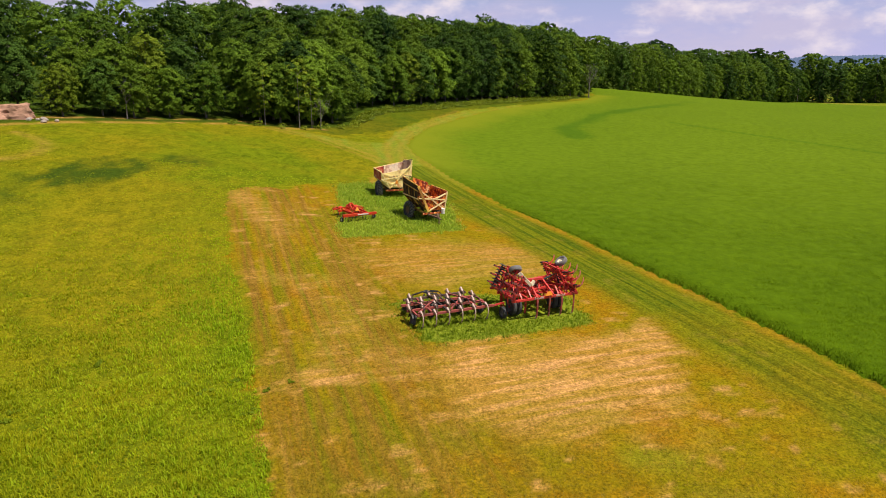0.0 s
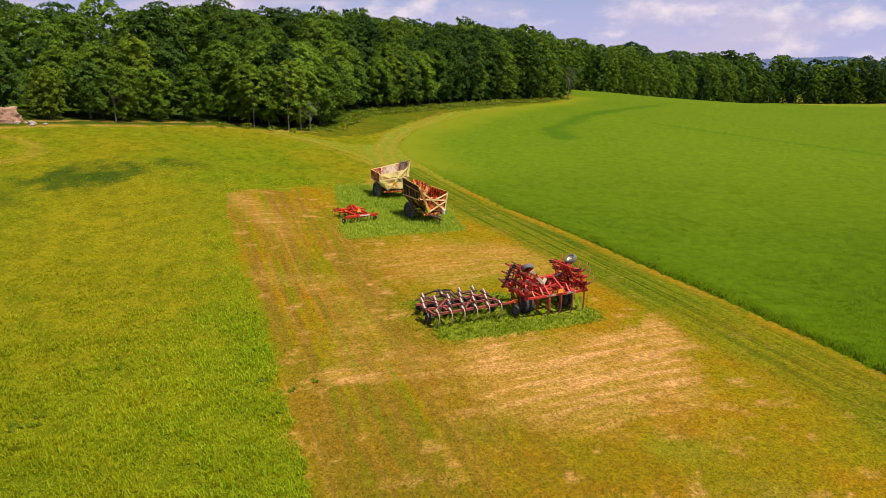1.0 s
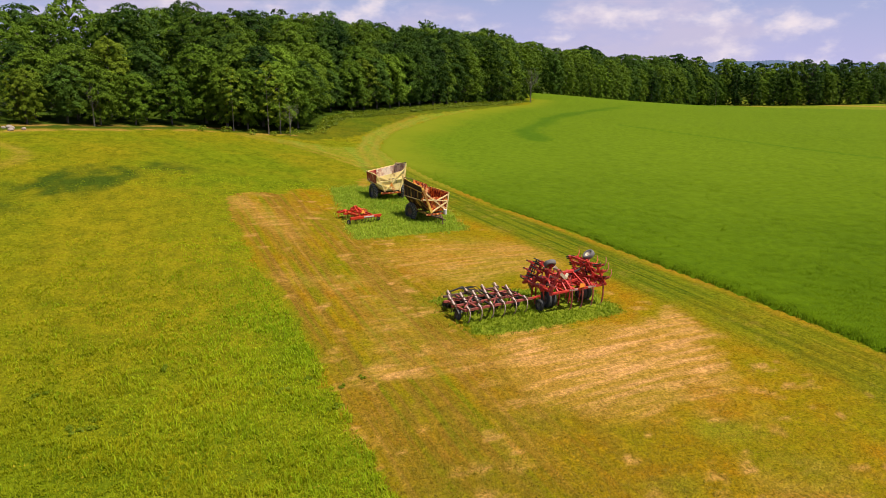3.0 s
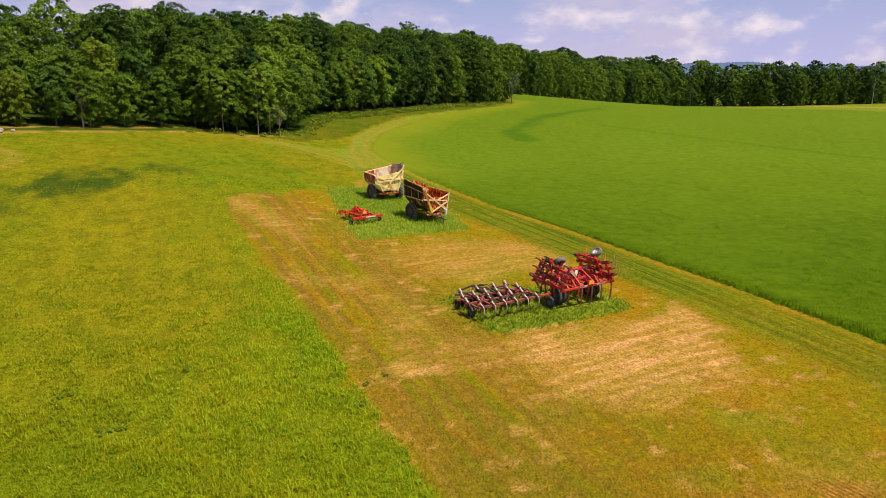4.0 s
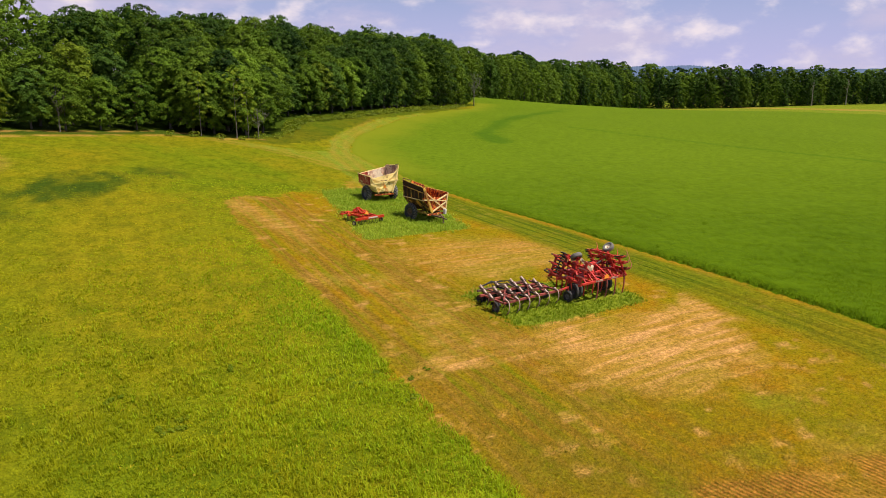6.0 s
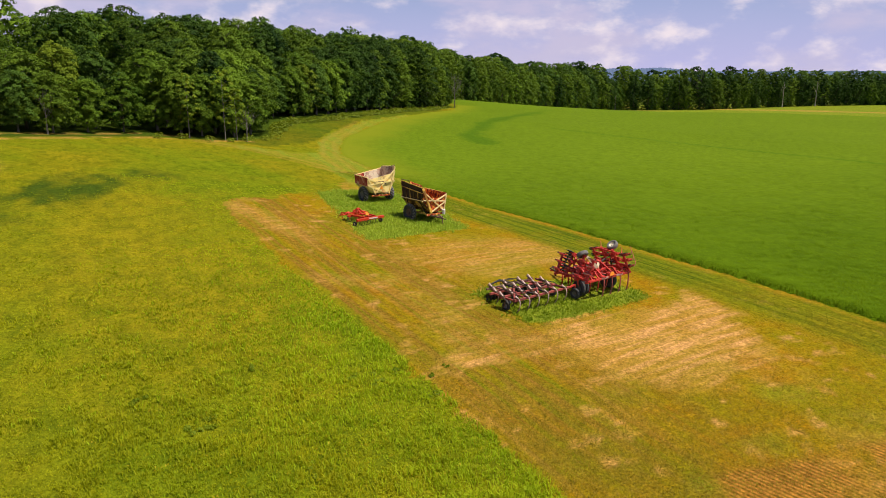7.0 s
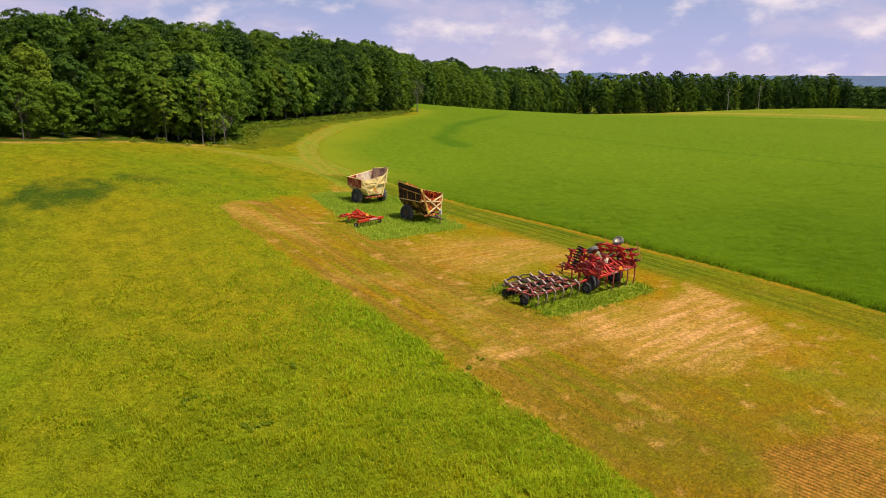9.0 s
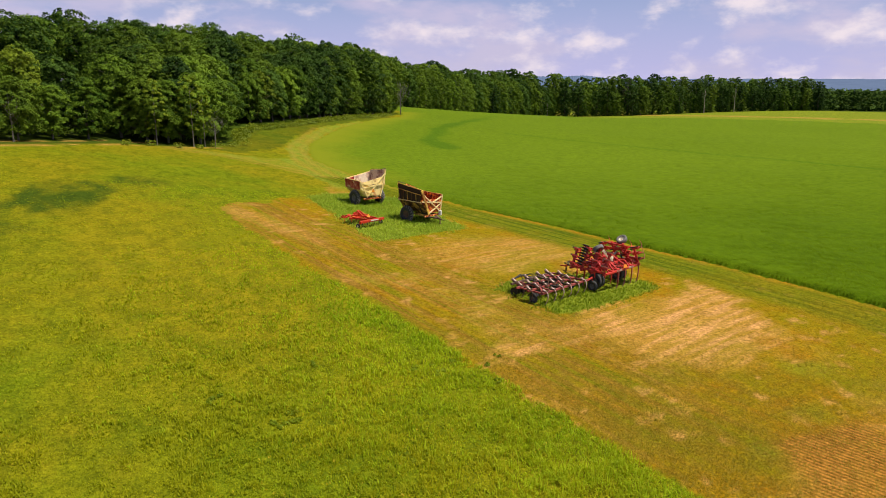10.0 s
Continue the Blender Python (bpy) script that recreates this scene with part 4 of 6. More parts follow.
# ---- grass, stems and weeds ----
def scatter(n, x0, x1, y0, y1, seed, near=(-10, 0), fade=26.0, power=1.5):
    """Random spots, thinning with distance from the southern side."""
    rng = np.random.RandomState(seed)
    p = np.stack([rng.uniform(x0, x1, n * 3), rng.uniform(y0, y1, n * 3)], -1)
    d = np.hypot(p[:, 0] - near[0], p[:, 1] - near[1])
    p = p[rng.rand(len(p)) < np.clip((fade / d) ** power, 0, 1)]
    return p[:n]


def spikes(name, xy, size, width, lean, per, material, label, category, base=0.0, seed=1, spread=0.06):
    """Short or stiff growth: one narrow three-cornered blade each."""
    rng = np.random.RandomState(seed)
    n = len(xy) * per
    x = np.repeat(xy[:, 0], per) + rng.normal(0, spread, n)
    y = np.repeat(xy[:, 1], per) + rng.normal(0, spread, n)
    h = size * rng.uniform(0.55, 1.3, n)
    ang = rng.uniform(0, 2 * np.pi, n)
    tilt = rng.uniform(0.05, 1, n) * lean
    z = height(x, y) + base
    root = np.stack([x, y, z], -1)
    side = np.stack([-np.sin(ang), np.cos(ang), 0 * ang], -1) * (width * rng.uniform(0.6, 1.4, n) / 2)[:, None]
    tip = root + np.stack([np.cos(ang) * tilt * h, np.sin(ang) * tilt * h, h], -1)
    v = np.stack([root - side, root + side, tip], 1).reshape(-1, 3)
    me = bpy.data.meshes.new(name)
    me.vertices.add(len(v))
    me.vertices.foreach_set("co", v.astype(np.float32).ravel())
    me.loops.add(len(v))
    me.loops.foreach_set("vertex_index", np.arange(len(v), dtype=np.int32))
    me.polygons.add(n)
    me.polygons.foreach_set("loop_start", np.arange(0, len(v), 3, dtype=np.int32))
    me.update(calc_edges=True)
    me.materials.append(material)
    return tagged(new(name, me), label, category, kind="stuff")


def build_grass():
    rng = np.random.RandomState(2)
    p = scatter(92000, -46, 0, 10, 72, 3, (-10, 0), 26, 2.4)
    p = p[~inside(p[:, 0], p[:, 1], MOWN)]
    row = (p[:, 0] + 0.305 * p[:, 1]) * 0.956 - 1.05
    # the uncut grass stands taller and greener beside the mown ground, in uneven clumps
    clump = cloud_noise(p[:, 0], p[:, 1], 0.9, 133)
    p = p[rng.rand(len(p)) < 0.55 + 0.9 * clump]
    row = (p[:, 0] + 0.305 * p[:, 1]) * 0.956 - 1.05
    clump = step(cloud_noise(p[:, 0], p[:, 1], 0.9, 133), 0.3, 0.75)
    band = np.clip(1 + row / 11, 0, 1) + (cloud_noise(p[:, 0], p[:, 1], 0.16, 130) - 0.5) * 1.3
    tall = 0.07 + 0.09 * np.clip(band, 0, 1) + 0.17 * clump
    tall = tall * (1 - 0.65 * step(np.hypot(p[:, 0] + 10, p[:, 1]), 26, 62))
    g = band + rng.normal(0, 0.28, len(p)) > 0.60
    blades("meadow_grass", p[~g], tall[~g], 0.032, 1.25, 4, M_MEADOW, "uncut yellow-green meadow grass", "grass", seed=5)
    blades("tall_grass", p[g], tall[g] * 1.15, 0.032, 1.1, 4, M_EDGE, "taller green grass beside the mown ground", "grass", seed=6)
    p = scatter(70000, -18, 24, 12, 58, 8, (-8, 0), 24, 4.0)
    (mown, dry, lush, _), (soil, olive, _, _) = cover(p[:, 0], p[:, 1])
    rng = np.random.RandomState(9)
    keep = (mown > 0.5) & (rng.rand(len(p)) > dry * 0.75 + soil * 0.6)
    spikes("mown_grass", p[keep & (lush < 0.5) & (olive < 0.5)], 0.050, 0.036, 2.2, 3, M_MOWN, "short cut grass turning straw-coloured", "grass", seed=10, spread=0.12)
    q = p[keep & (olive >= 0.5)]
    spikes("headland_grass", q, 0.06, 0.036, 1.8, 3, M_LANE, "green grass of the headland beside the crop", "grass", seed=11, spread=0.12)
    for k, (poly, n) in enumerate(((LUSH_NEAR, 6000), (LUSH_FAR, 10500))):
        xs, ys = [a for a, _ in poly], [b for _, b in poly]
        rng = np.random.RandomState(14 + k)
        r = np.stack([rng.uniform(min(xs) - 0.5, max(xs) + 0.5, n), rng.uniform(min(ys) - 0.5, max(ys) + 0.5, n)], -1)
        r = r[inside(r[:, 0] + rng.normal(0, 0.3, n), r[:, 1] + rng.normal(0, 0.3, n), poly)]
        # blades thinned under the folded cultivator so its shaded ground looks darker
        c, w = math.cos(radians(22)), math.sin(radians(22))
        u, v = (r[:, 0] - 5.6) * c + (r[:, 1] - 41.15) * w, (r[:, 1] - 41.15) * c - (r[:, 0] - 5.6) * w
        r = r[~((abs(u) < 2.3) & (v > -1.5) & (v < 1.7) & (rng.rand(len(r)) < 0.8))]
        blades("uncut_grass", r, rng.uniform(0.10, 0.30, len(r)) * (0.75 + 0.35 * k) * (0.5 + cloud_noise(r[:, 0], r[:, 1], 0.7, 150)), 0.030, 0.9, 5, M_LUSH if k else M_WORN, "long green grass left uncut around the machines", "grass", seed=16 + k)
    # crop: stems at the rim, ears over the top
    rng = np.random.RandomState(19)
    p = scatter(52000, -4, 60, 12, 95, 20, (5, 0), 34, 2.6)
    d = away(p[:, 0], p[:, 1], CROP_EDGE)
    p = p[inside(p[:, 0], p[:, 1], CROP) & (d > 0.25)]
    p = p[low_rim(p[:, 0], p[:, 1], away(p[:, 0], p[:, 1], CROP_EDGE)) > rng.uniform(0.4, 1.0, len(p))]
    spikes("crop_ears", p, 0.10, 0.036, 1.7, 6, M_CROP, "green ears over the standing crop", "crop", 0.34, 21, 0.13)
    edge = np.array([q for o in (0.05, -0.15, -0.35, -0.55) for q in along(CROP_EDGE[1:7], 0.10, o, 0.10, rng)])
    blades("crop_stems", edge, rng.uniform(0.24, 0.44, len(edge)) * (1 - 0.6 * step(edge[:, 1], 40, 66)), 0.034, 0.5, 4, M_STEM, "green stems at the edge of the crop", "crop", seed=22)
    # dark broad-leaved weeds and yellow flowers
    weeds = []
    rng = np.random.RandomState(25)
    for x, y, s in [(-17.9, 28.4, 0.5), (-18.7, 27.7, 0.4), (-10.6, 31.0, 0.35), (-7.9, 30.9, 0.16), (-6.9, 31.9, 0.14), (-9.6, 31.6, 0.24), (-14, 24.5, 0.3),
                    (-8.2, 29.2, 0.3), (-11.5, 31.2, 0.35), (-21.0, 30.5, 0.35), (-16.2, 33.0, 0.3)]:
        for k in range(4):
            cx, cy = x + rng.normal(0, s * 0.7), y + rng.normal(0, s * 0.7)
            weeds.append(tuft(rng, np.array([cx, cy, float(height(cx, cy)) + 0.05]), s * 0.42, np.array([0.0, 0.0]), 40, 0.055))
    me = leaf_mesh("weeds", weeds)
    me.materials.append(M_WEED)
    tagged(new("weeds", me), "clumps of dark broad-leaved weeds in the grass", "weeds", kind="stuff")
    p = scatter(2600, -40, 0, 12, 60, 27)
    p = p[~inside(p[:, 0], p[:, 1], MOWN)]
    p = p[cloud_noise(p[:, 0], p[:, 1], 0.2, 140) > 0.5]
    spikes("meadow_flowers", p, 0.05, 0.07, 1.4, 2, M_FLOWER, "small yellow meadow flowers", "flowers", 0.28, 28)


build_grass()

# ---- farm machines: shared pieces ----
def beam(bm, a, b, w, h=None, up=(0, 0, 1)):
    """A box-section bar from a to b."""
    a, b = Vector(a), Vector(b)
    h = h or w
    d = (b - a).normalized()
    u = Vector(up)
    if abs(d.dot(u)) > 0.97:
        u = Vector((0, 1, 0))
    s = d.cross(u).normalized()
    u = s.cross(d)
    vs = [bm.verts.new(p + s * (w / 2 * i) + u * (h / 2 * j)) for p in (a, b) for i, j in ((-1, -1), (1, -1), (1, 1), (-1, 1))]
    for f in ((0, 3, 2, 1), (4, 5, 6, 7), (0, 1, 5, 4), (1, 2, 6, 5), (2, 3, 7, 6), (3, 0, 4, 7)):
        bm.faces.new([vs[i] for i in f])


def rod(bm, pts, r, sides=8, taper=None):
    """A round bar along pts."""
    verts, faces = [], []
    limb(verts, faces, pts, [r * (taper[i] if taper else 1) for i in range(len(pts))], sides)
    faces.append(tuple(range(sides))[::-1])
    faces.append(tuple(len(verts) - sides + i for i in range(sides)))
    vs = [bm.verts.new(v) for v in verts]
    for f in faces:
        bm.faces.new([vs[i] for i in f])


def strip(bm, pts, w, thick, side=(1, 0, 0)):
    """A flat spring-steel strip bent along pts."""
    pts, side = [Vector(p) for p in pts], Vector(side)
    rings = []
    for k, p in enumerate(pts):
        d = (pts[min(k + 1, len(pts) - 1)] - pts[max(k - 1, 0)]).normalized()
        n = d.cross(side).normalized()
        rings.append([bm.verts.new(p + side * (w / 2 * i) + n * (thick / 2 * j)) for i, j in ((-1, -1), (1, -1), (1, 1), (-1, 1))])
    for a, b in zip(rings, rings[1:]):
        for i in range(4):
            bm.faces.new((a[i], a[(i + 1) % 4], b[(i + 1) % 4], b[i]))
    bm.faces.new(rings[0][::-1])
    bm.faces.new(rings[-1])


def panel(bm, corners, thick):
    """A plate with four corners, thickened along its normal."""
    c = [Vector(p) for p in corners]
    n = (c[1] - c[0]).cross(c[-1] - c[0]).normalized() * (thick / 2)
    lo, hi = [bm.verts.new(p - n) for p in c], [bm.verts.new(p + n) for p in c]
    bm.faces.new(lo[::-1])
    bm.faces.new(hi)
    for i in range(len(c)):
        j = (i + 1) % len(c)
        bm.faces.new((lo[i], lo[j], hi[j], hi[i]))


def disc(bm, centre, axis, r, depth, sides=18):
    """A slightly dished disc."""
    c, ax = Vector(centre), Vector(axis).normalized()
    a = ax.orthogonal().normalized()
    b = ax.cross(a)
    rim = [[bm.verts.new(c + (a * math.cos(t) + b * math.sin(t)) * rr + ax * o) for t in [2 * math.pi * k / sides for k in range(sides)]]
           for rr, o in ((r, 0), (r * 0.55, depth), (r * 0.55, depth - 0.012), (r, -0.012))]
    for p, q in zip(rim, rim[1:] + rim[:1]):
        for k in range(sides):
            bm.faces.new((p[k], p[(k + 1) % sides], q[(k + 1) % sides], q[k]))
    bm.faces.new(rim[1])
    bm.faces.new(rim[2][::-1])


def lathe(bm, profile, sides, centre, axis=(1, 0, 0)):
    """Turn a profile of (along, radius) about an axis."""
    c, ax = Vector(centre), Vector(axis).normalized()
    a = ax.orthogonal().normalized()
    b = ax.cross(a)
    rings = [[bm.verts.new(c + ax * o + (a * math.cos(t) + b * math.sin(t)) * r) for t in [2 * math.pi * k / sides for k in range(sides)]] for o, r in profile]
    for p, q in zip(rings, rings[1:]):
        for k in range(sides):
            bm.faces.new((p[k], p[(k + 1) % sides], q[(k + 1) % sides], q[k]))
    return rings


def wheel(parent, centre, r, w, tyre_mat, rim_mat, axis=(1, 0, 0), lugs=0, name="tyre"):
    """A tyre with its dished rim as a part of it."""
    bm = bmesh.new()
    ri = r * (0.47 if lugs else 0.50)
    h = w / 2
    rings = lathe(bm, [(-h * 0.7, ri), (-h, ri + (r - ri) * 0.35), (-h * 0.98, r * 0.86), (-h * 0.72, r * 0.965), (0, r), (h * 0.72, r * 0.965),
                       (h * 0.98, r * 0.86), (h, ri + (r - ri) * 0.35), (h * 0.7, ri)], 32, centre, axis)
    tyre = part(name, bm, tyre_mat, parent)
    c, ax = Vector(centre), Vector(axis).normalized()
    a = ax.orthogonal().normalized()
    b = ax.cross(a)
    bm = bmesh.new()
    for k in range(lugs):
        for sgn in (-1, 1):
            t0 = 2 * math.pi * (k + (0.5 if sgn > 0 else 0)) / lugs
            t1 = t0 + 0.24
            p0 = c + ax * (sgn * h * 0.98) + (a * math.cos(t1) + b * math.sin(t1)) * (r * 0.93)
            p1 = c + ax * (sgn * h * 0.04) + (a * math.cos(t0) + b * math.sin(t0)) * (r * 1.045)
            beam(bm, p0, p1, 0.085 * r / 0.66, 0.07 * r / 0.66, (p0 - c))
    if lugs:
        part("tread_lugs", bm, M_LUG, tyre, "grey worn tread bars")
    else:
        bm.free()
    bm = bmesh.new()
    rings = lathe(bm, [(-h * 0.7, ri * 1.02), (-h * 0.45, ri * 0.92), (-h * 0.15, ri * 0.55), (-h * 0.2, ri * 0.28), (-h * 0.5, ri * 0.22), (-h * 0.5, 0.01)], 24, centre, axis)
    lathe(bm, [(h * 0.7, ri * 1.02), (h * 0.45, ri * 0.92), (h * 0.15, ri * 0.55), (h * 0.2, ri * 0.28), (h * 0.5, ri * 0.22), (h * 0.5, 0.01)], 24, centre, axis)
    part("rim", bm, rim_mat, tyre)
    return tyre


def stand(ob, x, y, turn, dz=0.0, tilt=0.0):
    """Set a machine on the slope; tilt: how far it leans with the ground."""
    e = 1.5
    n = Vector((float(height(x - e, y) - height(x + e, y)) / (2 * e), float(height(x, y - e) - height(x, y + e)) / (2 * e), 1 / max(tilt, 1e-3))).normalized()
    q = Vector((0, 0, 1)).rotation_difference(n).to_matrix().to_4x4()
    ob.matrix_basis = Matrix.Translation((x, y, float(height(x, y)) + dz)) @ q @ Matrix.Rotation(radians(turn), 4, "Z")
    return ob


def c_shank(parent, x, y, z, up, material, name="shank", tip=None, arc_mat=None, deep=1.0, w=0.055, thick=0.032):
    """A C-shaped chisel shank below a beam; up: length of the spring bracket above it."""
    bm = bmesh.new()
    k = z / 0.95
    arc = [(x, y + 0.10, z + 0.09), (x, y - 0.10 * deep, z + 0.12), (x, y - 0.26 * deep, z + 0.03), (x, y - 0.34 * deep, z - 0.16 * k), (x, y - 0.34 * deep, z - 0.38 * k),
           (x, y - 0.27 * deep, z - 0.60 * k), (x, y - 0.14 * deep, z - 0.80 * k), (x, y - 0.02, z - 0.92 * k)]
    strip(bm, arc, w, thick)
    sh = part(name, bm, arc_mat or material, parent)
    bm = bmesh.new()
    strip(bm, [(x, y - 0.18 * deep, z - 0.74 * k), (x, y - 0.06 * deep, z - 0.90 * k), (x, y + 0.06, z - 0.99 * k)], 0.11, 0.02)
    part("point", bm, tip or M_STEEL, sh)
    if up:
        bm = bmesh.new()
        beam(bm, (x, y - 0.10, z + 0.05), (x, y + 0.30 * up / 0.4, z + up * 0.85), 0.08, 0.08)
        part("spring_bracket", bm, material, sh)
        bm = bmesh.new()
        for s in (-0.075, 0.075):
            rod(bm, [(x + s, y - 0.16, z + 0.10), (x + s, y + 0.22 * up / 0.4 + 0.10, z + up * 0.55)], 0.038, 7)
        beam(bm, (x - 0.12, y + 0.10, z + 0.08), (x + 0.12, y + 0.10, z + 0.08), 0.07, 0.07)
        part("coil_spring", bm, M_STEEL if material is M_SHANK else M_RED, sh)
    return sh


# ---- chisel plough: low, with bleached tines ----
def build_chisel_plough():
    root = tagged(new("chisel_plough"), "low chisel plough with bleached tines and faded red frame", "farm implement")
    zb, half = 0.76, 2.30
    for k, (y, mat, l, r) in enumerate(((-1.40, M_PINK, -half, half + 0.05), (-0.45, M_PINK, -half - 0.25, half - 0.2), (0.50, M_PINK, -half - 0.25, half - 0.2), (1.35, M_STEEL, -half + 0.2, half - 0.5))):
        bm = bmesh.new()
        beam(bm, (l, y, zb), (r, y, zb), 0.12, 0.12)
        part("cross_beam", bm, mat, root)
    for x in (-2.25, -1.3, -0.4, 0.5, 1.35, 2.05):
        bm = bmesh.new()
        beam(bm, (x, -1.40, zb - 0.02), (x, 1.35 if abs(x) < 2.1 else 0.5, zb - 0.02), 0.09, 0.09)
        part("long_beam", bm, M_BLACK if abs(x) < 0.6 else M_PINK, root)
    for y, xs, up in ((-1.40, (-2.05, -1.27, -0.49, 0.29, 1.07, 1.85), 0.22), (-0.45, (-2.40, -1.62, -0.85, -0.08, 0.70, 1.50), 0.34), (0.50, (-2.1, -1.3, -0.45, 0.32, 1.1, 1.9), 0.34), (1.35, (-1.7, -0.5, 0.7, 1.6), 0.32)):
        for x in xs:
            c_shank(root, x, y, zb, up, M_SHANK, arc_mat=M_SHANK if y < -1 else M_STEEL, deep=0.72, w=0.05)
    # depth wheels under the frame, fender at the outer end
    for x, y in ((-2.30, -0.70), (-0.9, 0.05), (0.8, 0.05), (2.0, -0.3)):
        wheel(root, (x, y, 0.29), 0.29, 0.18, M_TYRE, M_GREYTYRE)
        bm = bmesh.new()
        beam(bm, (x + 0.16, y, 0.34), (x + 0.16, y + 0.45, zb - 0.05), 0.07, 0.07)
        rod(bm, [(x, y, 0.34), (x + 0.2, y, 0.34)], 0.03)
        part("wheel_arm", bm, M_BLACK, root)
    bm = bmesh.new()
    for a0, a1 in ((10, 45), (45, 80), (80, 115), (115, 150)):
        p = [(-2.30 + s * 0.14, -0.70 + 0.38 * math.cos(radians(a)), 0.31 + 0.38 * math.sin(radians(a))) for a, s in ((a0, -1), (a1, -1), (a1, 1), (a0, 1))]
        panel(bm, p, 0.015)
    part("fender", bm, M_BLACK, root, "dark bent fender over the depth wheel")
    bm = bmesh.new()
    for a, b in (((-2.2, -1.3), (-0.6, 0.5)), ((-0.3, -1.35), (1.2, 0.5)), ((1.9, -1.2), (0.6, 1.3)), ((-1.2, -0.4), (-2.1, 0.9))):
        beam(bm, (a[0], a[1], zb + 0.11), (b[0], b[1], zb + 0.09), 0.08, 0.07)
    part("brace_bar", bm, M_PINK, root)
    bm = bmesh.new()
    for x in (-1.75, -0.95, 0.15, 0.95, 1.65):
        rod(bm, [(x, -1.1, zb + 0.12), (x + 0.12, -0.6, zb + 0.24), (x - 0.05, 0.1, zb + 0.22), (x + 0.1, 0.8, zb + 0.12)], 0.022, 5)
    part("hose", bm, M_BLACK, root)
    # folded drawbar and hoses at the front
    bm = bmesh.new()
    for pts in ([(-1.5, 1.35, zb), (-1.4, 1.85, zb + 0.06), (-0.4, 2.10, zb + 0.16), (0.2, 1.4, zb)], [(-0.9, 1.35, zb), (-0.6, 1.85, zb + 0.20), (0.3, 1.95, zb + 0.06)],
                [(-1.4, 1.85, zb + 0.06), (-0.8, 1.65, zb + 0.26), (0.2, 1.4, zb)]):
        rod(bm, pts, 0.045, 7)
    part("drawbar", bm, M_BLACK, root, "black iron drawbar frame")
    bm = bmesh.new()
    rod(bm, [(-0.6, 1.5, zb + 0.1), (-0.5, 1.2, zb + 0.45), (-0.2, 0.8, zb + 0.50), (0.05, 0.3, zb + 0.22), (0.1, -0.3, zb + 0.1)], 0.022, 6)
    rod(bm, [(-0.75, 1.5, zb + 0.1), (-0.65, 1.25, zb + 0.38), (-0.3, 0.9, zb + 0.42), (-0.2, 0.3, zb + 0.18)], 0.022, 6)
    part("hose", bm, M_BLACK, root)
    bm = bmesh.new()
    rod(bm, [(-0.2, 0.05, zb + 0.22), (-0.2, 0.75, zb + 0.30)], 0.055)
    rod(bm, [(-0.2, 0.75, zb + 0.30), (-0.2, 1.25, zb + 0.22)], 0.025)
    part("hydraulic_cylinder", bm, M_STEEL, root)
    # added disc gang: black filler for the dark gaps under the frame's front
    gang = bmesh.new()
    rod(gang, [(-2.2, 1.05, 0.36), (2.0, 1.05, 0.36)], 0.035)
    for x in (-1.6, 0.0, 1.5):
        beam(gang, (x, 1.05, 0.36), (x, 1.30, zb), 0.07, 0.07)
    gang = part("disc_gang", gang, M_BLACK, root)
    for k in range(15):
        bm = bmesh.new()
        disc(bm, (-2.15 + k * 0.29, 1.05, 0.33), (1, 0.15, 0), 0.27, 0.05)
        part("disc_blade", bm, M_BLACK, gang)
    bm = bmesh.new()
    beam(bm, (2.35, -1.40, zb), (3.0, -1.28, zb + 0.02), 0.09, 0.09)
    beam(bm, (3.0, -1.28, zb + 0.06), (3.0, -1.28, zb - 0.2), 0.06, 0.06)
    part("side_arm", bm, M_RED, root)
    stand(root, 0.46, 39.82, 21.8, -0.01)


